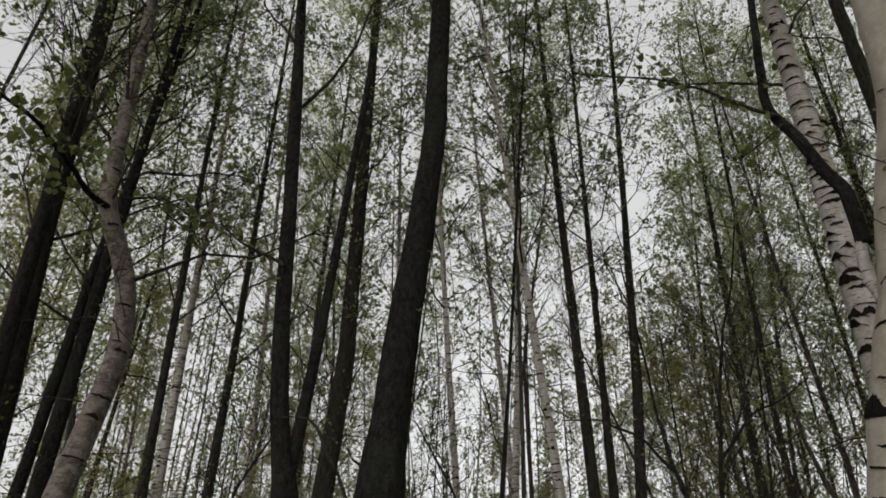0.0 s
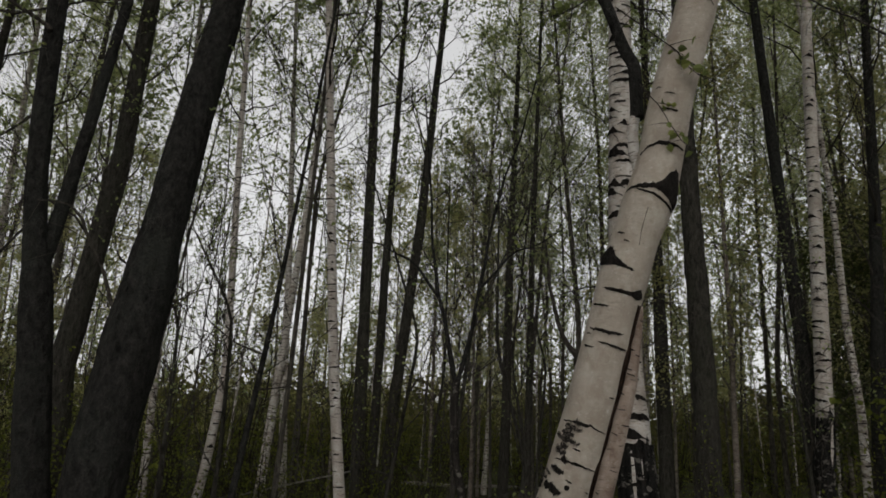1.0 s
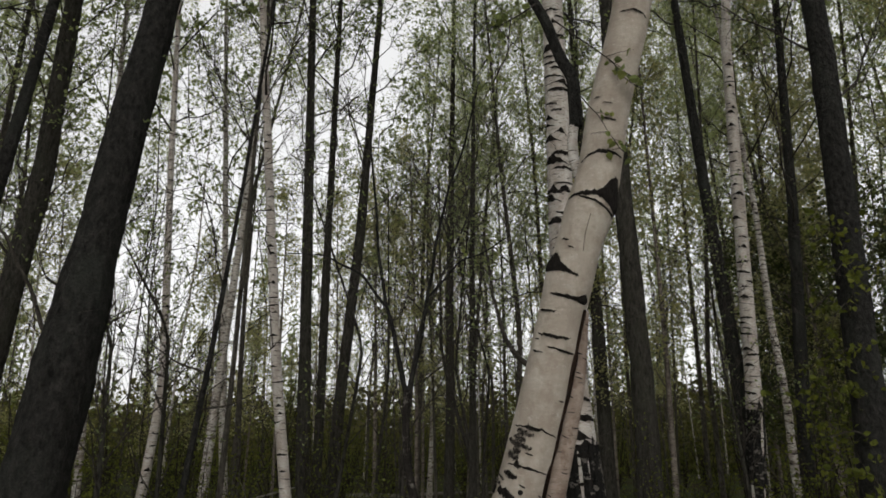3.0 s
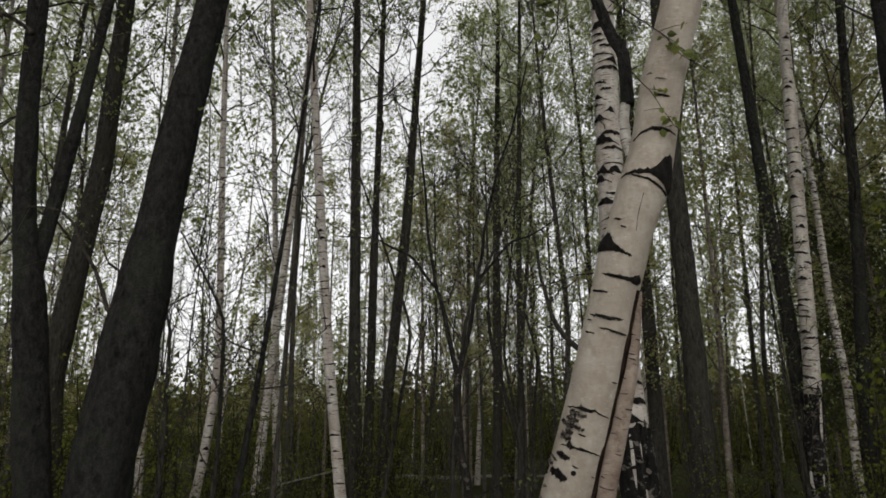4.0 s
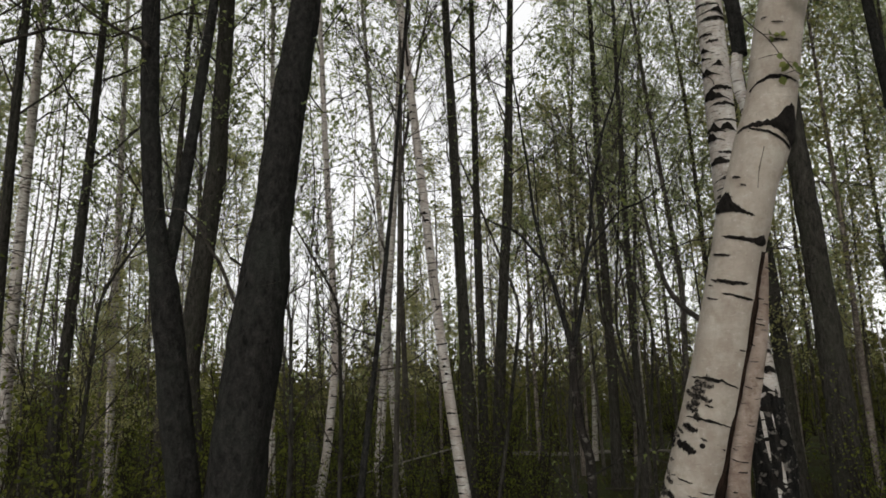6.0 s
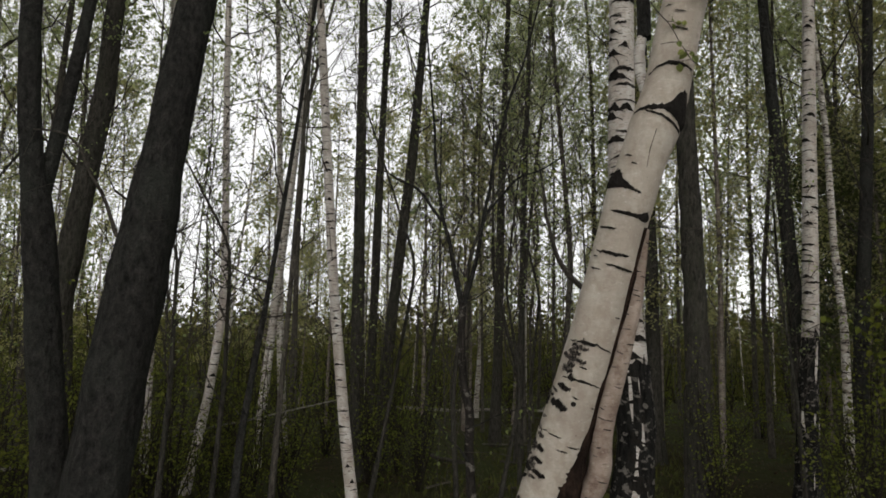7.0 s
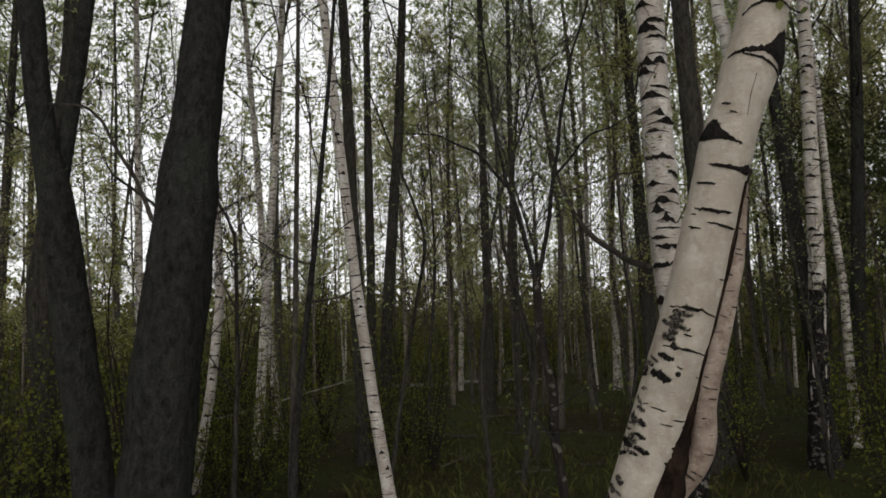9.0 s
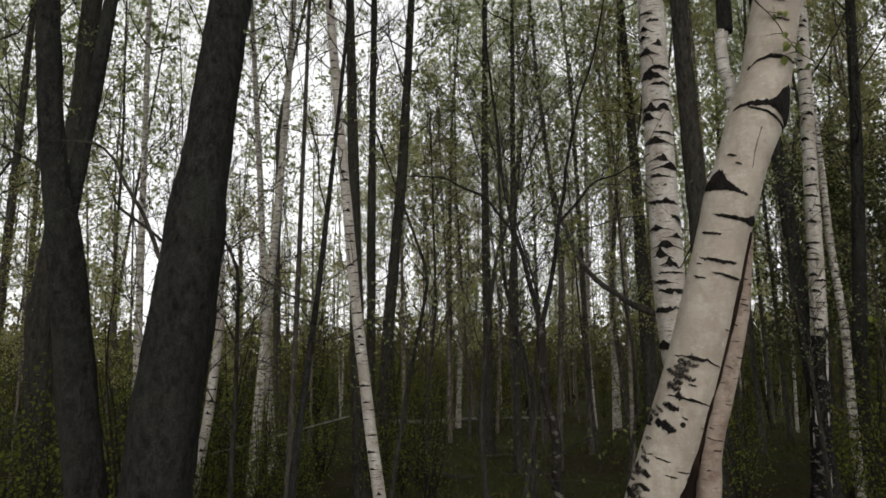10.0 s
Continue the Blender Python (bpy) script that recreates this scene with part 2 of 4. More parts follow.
def tiny_leaves(geo, at, size, rng):
    """Very small three-cornered leaves for crowns further off."""
    n = len(at)
    way = unit(rng.normal(0, 1, (n, 3)) + [0, 0, -0.3])
    side = unit(np.cross(way, rng.normal(0, 1, (n, 3))))
    s = size[:, None]
    v = np.stack([at - way * s * 0.3, at + way * s * 0.55 + side * s * 0.5, at + way * s * 0.55 - side * s * 0.5], 1)
    geo.add(v, (np.arange(n) * 3)[:, None] + np.array([[0, 1, 2]]))


# ---------- trees ----------
def spine_of(points, height):
    """A smooth stem through its bends, carried on to the tree's height and slowly straightening."""
    p = np.array(points, float)
    slope = (p[-1] - p[-2]) / (p[-1, 2] - p[-2, 2])
    while p[-1, 2] < height:
        slope = slope * [0.85, 0.85, 1]
        p = np.vstack([p, p[-1] + slope * min(2.0, height - p[-1, 2] + 0.01)])
    z = np.arange(-0.25, height, 0.1)
    x, y = np.interp(z, p[:, 2], p[:, 0]), np.interp(z, p[:, 2], p[:, 1])
    for _ in range(2):
        for c in (x, y):
            c[1:-1] = (c[:-2] + 2 * c[1:-1] + c[2:]) / 4
    return np.stack([x, y, z], 1)


def crown(rng, stem, radii, first, limbs, limb, droop, leaf, leaf_size, bare=8, dense=1.0, subs=3, joined=False, lush=0):
    """Limbs, twigs and leaves of a tree, as two meshes' worth of geometry."""
    wood, green, arms = Geo(), Geo(), []
    top = stem[-1, 2]
    t0, tw, tl, tb, spots, sub = [], [], [], [], [], []
    az = rng.uniform(0, 6.28)
    for i in range(limbs + bare):
        dead = i >= limbs
        z = rng.uniform(1.4, first) if dead else first + (top - first) * ((i + rng.uniform(0, 1)) / limbs) ** 0.85 * 0.97
        u = max(0.0, (z - first) / (top - first))
        k = np.clip(np.searchsorted(stem[:, 2], z), 0, len(stem) - 1)
        az += 2.4 + rng.normal(0, 0.4)
        rise = radians(rng.uniform(5, 35) if dead else rng.uniform(28, 62) + 15 * u)
        d = np.array([np.cos(az) * np.cos(rise), np.sin(az) * np.cos(rise), np.sin(rise)])
        length = limb * (rng.uniform(0.35, 0.8) if dead else (1.05 - (0.85 if lush and droop else 0.6) * u) * rng.uniform(0.65, 1.3))
        f = np.linspace(0, 1, 4 if joined else 6)
        path = stem[k] + d * (length * f)[:, None]
        path[:, 2] += (0.12 * length * f**2) if not droop else (-0.18 * length * f**2)
        path[1:] += np.cumsum(rng.normal(0, 0.035 * length, (len(f) - 1, 3)), 0)
        r0 = min(radii[k] * 0.36, 0.004 + 0.0065 * length) * (0.5 if dead else 1)
        arm = wood if joined else Geo()
        tube(arm, path, r0 * (1 - 0.8 * f), 3 if joined else 6)
        if not joined:
            arms.append(arm)
        n = 5 if dead else int((7 + 5 * length) * dense)
        g = rng.uniform(0.3, 1.0, n) if dead else rng.uniform(0.12, 1.0, n) ** 0.7
        at = np.stack([np.interp(g, f, path[:, c]) for c in range(3)], 1)
        w = unit(d * 0.8 + rng.normal(0, 0.6, (n, 3)) + [0, 0, -0.15 if droop else 0.2])
        ln = limb * rng.uniform(0.18, 0.42, n) * (0.7 if dead else 1)
        bd = -rng.uniform(0.1, 0.4, n) * ln if droop else rng.uniform(-0.1, 0.15, n) * ln
        t0.append(at), tw.append(w), tl.append(ln), tb.append(bd)
        if dead:
            continue
        for turn in range(subs):
            h = rng.uniform(0.3, 1.0, n)
            at2 = at + w * (ln * h)[:, None]
            at2[:, 2] += bd * h**2
            w2 = unit(w * 0.6 + rng.normal(0, 0.6, (n, 3)) + [0, 0, -0.3 if droop else 0.1])
            ln2 = ln * rng.uniform(0.35, 0.8, n)
            b2 = (-0.35 if droop else 0.0) * ln2
            if not lush or turn == 0:
                sub.append((at2, w2, ln2, b2))
            for _ in range(lush or 11):
                # the crowns thicken towards the light
                full = leaf if lush else leaf * 0.85 + (0.95 - leaf * 0.85) * np.clip((at2[:, 2] - 6.0) / 2.0, 0, 1)
                m = (rng.random(n) < full) & (g > 0.33)
                e = rng.uniform(0.25, 1.05, n)
                pos = at2 + w2 * (ln2 * e)[:, None]
                pos[:, 2] += b2 * e**2
                if lush:
                    pos += rng.normal(0, 0.07, pos.shape)
                spots.append(pos[m])
    t0, tw, tl, tb = (np.concatenate(a) for a in (t0, tw, tl, tb))
    (shoots_thin if joined else twigs)(wood, t0, tw, tl, 0.002 + 0.0034 * tl, tb)
    at2, w2, ln2, b2 = (np.concatenate([q[c] for q in sub]) for c in range(4))
    shoots_thin(wood, at2, w2, ln2, 0.0024 + 0 * ln2, b2)
    spots = np.concatenate(spots)
    p = spots * 2.6 + rng.uniform(0, 20, 3)
    clump = np.sin(p[:, 0] + 0.7 * p[:, 2]) * np.cos(p[:, 1] - 0.5 * p[:, 0]) + np.sin(p[:, 2] * 1.3 + p[:, 1]) + 0.5 * np.sin(p[:, 0] * 2.1 + p[:, 1] * 1.7)
    spots = spots[clump > (-0.45 if lush else -0.05 - 0.4 * np.clip((spots[:, 2] - 6.0) / 2.0, 0, 1)) + 0.25 * rng.normal(0, 1, len(clump))]
    grown = 1.0 if lush else 1 + 0.85 * np.clip((spots[:, 2] - 6.0) / 2.0, 0, 1)
    (tiny_leaves if joined else leaves)(green, spots, rng.uniform(0.6, 1.3, len(spots)) * leaf_size * grown, rng)
    return wood, green, arms


def root_flare(stem, radius, height, rng, flare=0.45, thin=0.9):
    z = stem[:, 2]
    return radius * (1 + flare * np.exp(-np.maximum(z, 0) / 0.35)) * np.maximum(1 - thin * np.maximum(z - 1, 0) / height, 0.06)


def finish_tree(tree, trunk_geo, bark, wood, green, arms, leaf_mat):
    part("trunk", trunk_geo, bark, tree)
    for arm in arms:
        part("limb", arm, TWIG, tree)
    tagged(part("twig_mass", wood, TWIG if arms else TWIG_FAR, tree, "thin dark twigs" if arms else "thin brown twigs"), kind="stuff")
    tagged(part("foliage", green, leaf_mat, tree, "sparse small spring leaves", smooth=False), kind="stuff")


def alder(points, radius, height, seed, label, sides=12, first=4.5, limbs=26, limb=1.5, fork=None, bare=5, dense=1.0, subs=3, leaf=0.026, group="dark trees", profile=None, lush=0, leaf_mat=None, bark=None, leafy=0.45):
    rng = np.random.default_rng(seed)
    base = Vector(points[0])
    tree = tagged(new("alder_tree"), label, "tree", group)
    tree.location = base
    stem = spine_of(np.array(points) - np.array(base), height)
    fine = np.arange(-0.2, height - 0.3, 0.06 if sides >= 18 else 0.15 if sides > 8 else 0.5)
    path = np.stack([np.interp(fine, stem[:, 2], stem[:, c]) for c in range(3)], 1)
    radii = root_flare(path, radius, height, rng)
    if profile:
        zs, rs = zip(*profile)
        radii = np.where(fine < zs[-1], np.interp(fine, zs, rs), rs[-1] * np.maximum(1 - (fine - zs[-1]) / (height - zs[-1]), 0.06))
    trunk = Geo()
    tube(trunk, path, radii, sides, 0.075, rng)
    wood, green, arms = crown(rng, stem, np.interp(stem[:, 2], fine, radii), first, limbs, limb, False, 0.9 if lush else leafy, leaf, bare, dense, subs, sides <= 8, lush)
    if fork:
        z, top, dx, dy, r = fork
        a = np.array([np.interp(z, stem[:, 2], stem[:, c]) for c in range(3)])
        f = np.linspace(0, 1, 40)
        q = a + np.stack([dx * f**0.8, dy * f**0.8, (top - z) * f], 1)
        limb_geo = Geo()
        tube(limb_geo, q, r * (1.25 - 0.6 * f**0.5), 12, 0.05, rng)
        part("second_stem", limb_geo, ALDER, tree)
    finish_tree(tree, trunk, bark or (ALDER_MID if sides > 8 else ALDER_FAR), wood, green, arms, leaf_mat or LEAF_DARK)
    return tree


def scar_patch(geo, centre, axis, out, width, height, kind, radius, rng):
    """One dark bark scar wrapped on a stem: an eye, an arc, a dash or a dot."""
    side = unit(np.cross(axis, out))
    n = 27
    s = np.linspace(-1, 1, n)
    rag = 0.3 + 0.7 * rng.random(n)
    low = 0.2 + 0.8 * rng.random(n)
    if kind == "tri":
        peak = rng.uniform(-0.35, 0.35)
        body = np.clip(1 - np.abs(s - peak) / rng.uniform(0.35, 0.7), 0, 1) ** rng.uniform(0.6, 1.4) * (0.45 + 0.75 * rng.random(n))
        body = np.maximum(body, rng.uniform(0.1, 0.5) * np.clip(1 - np.abs(s - rng.uniform(-0.9, 0.9)) / 0.35, 0, 1))
        hi = height * (0.06 * rag + 0.62 * body * (0.8 + 0.2 * rag))
        lo = -height * (0.06 * low + 0.3 * body * low)
        lift = -0.22 * height * s**2 - 0.1 * height * s
    elif kind == "arc":
        hi = 0.5 * height * rag * (1 - s**4) ** 0.6 * (0.6 + 0.4 * np.cos(5 * s))
        lo = -0.5 * height * low * (1 - s**4) ** 0.6
        lift = -0.09 * width * s**2 + rng.normal(0, 0.1 * height, n)
    elif kind == "dot":
        hi = 0.5 * height * np.sqrt(np.maximum(1 - s**2, 0))
        lo, lift = -hi.copy(), 0 * s
    elif kind == "blob":
        env = np.maximum(1 - s**2, 0) ** 0.5
        hi, lo = 0.5 * height * env * (0.15 + rng.random(n)), -0.5 * height * env * (0.15 + rng.random(n))
        lift = s * rng.uniform(-0.5, 0.5) * height
    else:
        hi = 0.5 * height * rag * (1 - s**4)
        lo = -0.5 * height * (0.2 + 1.1 * rng.random(n) ** 2) * (1 - s**4)
        lift = rng.normal(0, 0.08 * height, n) + s * rng.uniform(-0.5, 0.2) * height
    for edge in (hi, lo):
        edge[1:-1] = (edge[:-2] + 2 * edge[1:-1] + edge[2:]) / 4
    ang = s * width / 2 / radius
    rad = radius * 1.012 + 0.002 + 0.004 * (1 - s**2)
    ring = out[None] * (np.cos(ang) * rad)[:, None] + side[None] * (np.sin(ang) * rad)[:, None]
    a = centre + ring + axis[None] * (lift + hi)[:, None]
    b = centre + ring + axis[None] * (lift + lo)[:, None]
    k = np.arange(n - 1)
    geo.add(np.concatenate([a, b]), np.stack([k, k + n, k + n + 1, k + 1], 1))


def add_scar(tree, path, radii, z, azimuth, width, height, kind, rng, mat=None):
    k = int(np.clip(np.searchsorted(path[:, 2], z), 1, len(path) - 2))
    axis = unit(path[k + 1] - path[k - 1])
    out = np.array([np.cos(radians(azimuth)), np.sin(radians(azimuth)), 0.0])
    out = unit(out - axis * (out @ axis))
    g = Geo()
    scar_patch(g, path[k], axis, out, width, height, kind, radii[k], rng)
    part("bark_scar", g, mat or SCAR, tree)


def bark_mark(tree, path, radii, z, azimuth, knots, rng, mat=None, ragged=0.003):
    """A large scar of its own shape: knots of (across, upper edge, lower edge) in metres, laid round the stem."""
    k = int(np.clip(np.searchsorted(path[:, 2], z), 1, len(path) - 2))
    axis = unit(path[k + 1] - path[k - 1])
    out = np.array([np.cos(radians(azimuth)), np.sin(radians(azimuth)), 0.0])
    out = unit(out - axis * (out @ axis))
    side = unit(np.cross(axis, out))
    u, hi, lo = (np.array(c) for c in zip(*knots))
    x = np.linspace(u[0], u[-1], 60)
    hi = np.interp(x, u, hi) + rng.normal(0, ragged, 60)
    lo = np.interp(x, u, lo) - np.abs(rng.normal(0, ragged * 1.3, 60))
    rows = []
    for f in np.linspace(0, 1, 5):
        v = hi * (1 - f) + lo * f
        r = np.interp(path[k, 2] + v, path[:, 2], radii) * 1.012 + 0.002 + 0.006 * np.sin(np.pi * f) * np.clip((hi - lo) / 0.05, 0, 1)
        c = np.stack([np.interp(path[k, 2] + v * axis[2], path[:, 2], path[:, i]) for i in range(3)], 1)
        a = x / radii[k]
        rows.append(c + out * (np.cos(a) * r)[:, None] + side * (np.sin(a) * r)[:, None])
    i, j = np.meshgrid(np.arange(4), np.arange(59), indexing="ij")
    p = (i * 60 + j).ravel()
    g = Geo()
    g.add(np.concatenate(rows), np.stack([p, p + 60, p + 61, p + 1], 1))
    part("bark_scar", g, mat or SCAR, tree)


def rough_foot(tree, path, radii, top, rng, sides):
    """A sleeve of black fissured bark round the foot of a birch, ragged at its upper edge."""
    g = Geo()
    k = path[:, 2] < top + 0.1
    tube(g, path[k], radii[k] * (1.06 + 0.03 * rng.random(k.sum())), max(sides, 16), 0.09, rng)
    for _ in range(16):
        a, h = rng.uniform(0, 360), rng.uniform(0.06, 0.2)
        j = int(np.searchsorted(path[:, 2], top + 0.06))
        axis = unit(path[j + 1] - path[j - 1])
        out = np.array([np.cos(radians(a)), np.sin(radians(a)), 0.0])
        scar_patch(g, path[j], axis, unit(out - axis * (out @ axis)), rng.uniform(0.03, 0.07), h, "tri", radii[j] * 1.03, rng)
    part("rough_foot", g, CHAR, tree, "black fissured bark round the foot")


def birch(points, radius, height, seed, label, sides=12, first=4.5, limbs=26, limb=1.5, marks=20, foot=0.0, dim=False, bold=False, dense=1.0, subs=3, leaf=0.026, group="birches", lush=0, leaf_mat=None, leafy=0.6):
    rng = np.random.default_rng(seed)
    base = Vector(points[0])
    tree = tagged(new("birch_tree"), label, "tree", group)
    tree.location = base
    stem = spine_of(np.array(points) - np.array(base), height)
    fine = np.arange(-0.2, height - 0.3, 0.06 if sides >= 18 else 0.12 if sides > 8 else 0.4)
    path = np.stack([np.interp(fine, stem[:, 2], stem[:, c]) for c in range(3)], 1)
    radii = root_flare(path, radius, height, rng, 0.35)
    trunk = Geo()
    tube(trunk, path, radii, sides, 0.025, rng)
    wood, green, arms = crown(rng, stem, np.interp(stem[:, 2], fine, radii), first, limbs, limb, True, 0.9 if lush else leafy, leaf, 8, dense, subs, sides <= 8, lush)
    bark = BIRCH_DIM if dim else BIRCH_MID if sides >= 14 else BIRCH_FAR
    towards = np.degrees(np.arctan2(-base.y, -base.x))
    for i in range(marks):
        z = 0.3 + (min(height - 3, 6.2 if bold else 7.0) - 0.3) * (i + rng.uniform(0, 1)) / marks
        r = float(np.interp(z, path[:, 2], radii))
        kind = "dash" if rng.random() < (0.5 if bold else 0.55) else "tri"
        add_scar(tree, path, radii, z, towards + rng.uniform(-50, 50) if bold else towards + rng.uniform(-65, 65), r * rng.uniform(0.8, 2.7 if bold else 2.3), r * (rng.uniform(0.15, 0.55 if bold else 0.4) if kind == "dash" else rng.uniform(0.4, 1.25 if bold else 0.8)), kind, rng)
    if foot:
        rough_foot(tree, path, radii, foot, rng, sides)
    finish_tree(tree, trunk, bark, wood, green, arms, leaf_mat or LEAF)
    return tree


def round_leaves(geo, at, size, rng):
    """Broad near leaves with a fold along the midrib."""
    n = len(at)
    way = unit(rng.normal(0, 0.7, (n, 3)) + [0, 0, -0.7])
    side = unit(np.cross(way, rng.normal(0, 1, (n, 3))))
    up = np.cross(side, way)
    s = size[:, None]
    along = [0.0, 0.3, 0.65, 1.0, 0.65, 0.3]
    across = [0.0, 0.38, 0.3, 0.0, -0.3, -0.38]
    v = np.stack([at + way * s * a + side * s * b + up * s * abs(b) * 0.4 for a, b in zip(along, across)], 1)
    k = (np.arange(n) * 6)[:, None]
    geo.add(v, (k + np.array([[0, 1, 2, 3]])).reshape(-1, 4))
    geo.f.extend((k + np.array([[0, 3, 4, 5]]) + geo.n - n * 6).tolist())


def leafy_branch(tree, points, radius, shoots, leaf_count, leaf_size, seed, bark=None, leaf_mat=None, spread=0.3, taper=0.7):
    """One single branch through its bends, with shoots and broad leaves."""
    rng = np.random.default_rng(seed)
    p = np.array(points, float) - np.array(tree.location)
    f = np.linspace(0, 1, 8 * len(p))
    g = np.linspace(0, 1, len(p))
    path = np.stack([np.interp(f, g, p[:, c]) for c in range(3)], 1)
    path[1:-1] += np.cumsum(rng.normal(0, 0.006 + radius * 0.3, (len(path) - 2, 3)), 0) * np.sin(np.pi * f[1:-1])[:, None] * 0.4
    for _ in range(3):
        path[1:-1] = (path[:-2] + 2 * path[1:-1] + path[2:]) / 4
    wood = Geo()
    tube(wood, path, radius * (1 - taper * f), 10, 0.05, rng)
    if shoots:
        k = rng.integers(len(path) // 5, len(path), shoots)
        w = unit(rng.normal(0, 1, (shoots, 3)) + unit(p[-1] - p[0]) * 0.5)
        ln = rng.uniform(0.4, 1.2, shoots) * spread
        fine = Geo()
        twigs(fine, path[k], w, ln, 0.0022 + 0 * ln, -0.15 * ln)
    limb = part("branch", wood, bark or TWIG, tree)
    if shoots:
        tagged(part("twig_mass", fine, TWIG, limb), kind="stuff")
    if leaf_count:
        green = Geo()
        j = rng.integers(0, shoots, leaf_count)
        e = rng.uniform(0.15, 1.05, leaf_count)
        at = path[k][j] + w[j] * (ln[j] * e)[:, None]
        at[:, 2] += -0.15 * ln[j] * e**2
        round_leaves(green, at + rng.normal(0, 0.012, at.shape), rng.uniform(0.6, 1.25, leaf_count) * leaf_size, rng)
        part("foliage", green, leaf_mat or LEAF_NEAR, limb, "broad young leaves", smooth=False)
    return limb


# ---------- ground ----------
def ground_height(x, y):
    return 0.05 * np.sin(x * 0.9 + 1) * np.cos(y * 0.7) + 0.03 * np.sin(x * 2.3 + y * 1.7) - 0.02


def build_ground():
    s = np.concatenate([np.linspace(0, 30, 61), np.geomspace(31, 2500, 24)])
    s = np.concatenate([-s[:0:-1], s])
    x, y = np.meshgrid(s, s, indexing="ij")
    near = np.exp(-(np.maximum(np.hypot(x, y) - 28, 0) / 20) ** 2)
    z = ground_height(x, y) * near
    n = len(s)
    k, j = np.meshgrid(np.arange(n - 1), np.arange(n - 1), indexing="ij")
    p = (k * n + j).ravel()
    g = Geo()
    g.add(np.stack([x, y, z], -1), np.stack([p, p + n, p + n + 1, p + 1], 1))
    tagged(new("ground", g.mesh("ground", SOIL)), "dark forest floor of litter, moss and thin grass", "ground", kind="structure")


build_ground()

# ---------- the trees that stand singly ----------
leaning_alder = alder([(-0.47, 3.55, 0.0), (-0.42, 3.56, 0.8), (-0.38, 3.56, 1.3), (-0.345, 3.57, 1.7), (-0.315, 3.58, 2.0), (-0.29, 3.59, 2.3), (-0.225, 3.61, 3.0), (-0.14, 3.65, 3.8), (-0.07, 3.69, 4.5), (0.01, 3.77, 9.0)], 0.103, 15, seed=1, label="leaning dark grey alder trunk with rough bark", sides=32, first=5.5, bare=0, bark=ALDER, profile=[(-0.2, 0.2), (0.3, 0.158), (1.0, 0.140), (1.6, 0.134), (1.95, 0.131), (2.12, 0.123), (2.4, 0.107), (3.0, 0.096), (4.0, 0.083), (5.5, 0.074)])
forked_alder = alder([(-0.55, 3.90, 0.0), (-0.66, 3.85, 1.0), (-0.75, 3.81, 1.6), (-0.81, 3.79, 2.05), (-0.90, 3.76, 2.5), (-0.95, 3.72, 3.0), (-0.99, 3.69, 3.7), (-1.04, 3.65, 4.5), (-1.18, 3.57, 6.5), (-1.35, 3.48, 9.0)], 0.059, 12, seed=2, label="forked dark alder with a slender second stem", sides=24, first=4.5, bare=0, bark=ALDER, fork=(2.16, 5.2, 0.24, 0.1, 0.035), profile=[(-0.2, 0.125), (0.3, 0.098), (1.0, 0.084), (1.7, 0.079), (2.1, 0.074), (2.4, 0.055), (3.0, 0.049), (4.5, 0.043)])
alder([(-1.33, 8.60, 0.0), (-1.46, 8.43, 2.0), (-1.23, 8.24, 4.5), (-1.18, 7.87, 9.0)], 0.144, 14, seed=3, label="dark alder behind a forked trunk with many twigs", sides=16, first=2.8, limbs=44, leafy=0.9)
alder([(-2.93, 8.66, 0.0), (-2.88, 8.68, 2.0), (-2.84, 8.69, 4.5), (-2.85, 8.68, 9.0)], 0.071, 13, seed=4, label="slender dark alder leaning in dense undergrowth", sides=12, first=4.0)
alder([(-3.43, 8.39, 0.0), (-3.50, 8.36, 2.0), (-3.58, 8.32, 4.5), (-3.69, 8.28, 9.0)], 0.069, 13, seed=5, label="slender dark alder with leafy upper limbs", sides=12, first=4.5)
alder([(1.97, 8.41, 0.0), (1.90, 8.41, 2.0), (1.82, 8.42, 4.5), (1.68, 8.43, 9.0)], 0.085, 14, seed=6, label="straight dark alder in a close clump", sides=14, first=4.5, limbs=30)
alder([(2.19, 8.78, 0.0), (2.20, 8.78, 2.0), (2.20, 8.78, 4.5), (2.23, 8.78, 9.0)], 0.064, 14, seed=7, label="slim straight dark alder in a close clump", sides=14, first=5.0, limbs=24)
alder([(2.45, 9.14, 0.0), (2.54, 9.11, 2.0), (2.75, 9.05, 4.5), (2.96, 8.95, 9.0)], 0.085, 14, seed=8, label="leaning dark alder in a close clump", sides=14, first=4.2, limbs=34)
alder([(4.85, 9.67, 0.0), (4.87, 9.66, 2.0), (4.89, 9.64, 4.5), (4.99, 9.58, 9.0)], 0.059, 13, seed=9, label="thin grey alder with bare lower trunk", sides=10, first=4.5)
alder([(5.27, 11.44, 0.0), (5.31, 11.43, 2.0), (5.31, 11.42, 4.5), (5.39, 11.37, 9.0)], 0.094, 14, seed=10, label="grey straight alder with bare lower trunk", sides=12, first=5.0)
alder([(4.93, 5.79, 0.0), (4.93, 5.75, 2.0), (4.87, 5.76, 4.5), (4.80, 5.70, 9.0)], 0.128, 14, seed=11, label="stout dark alder standing behind white birches", sides=18, first=7.5)
alder([(6.84, 8.90, 0.0), (6.83, 8.91, 2.0), (6.82, 8.91, 4.5), (6.74, 8.98, 9.0)], 0.118, 12, seed=12, label="dark alder trunk deep in the undergrowth", sides=12, first=4.5)
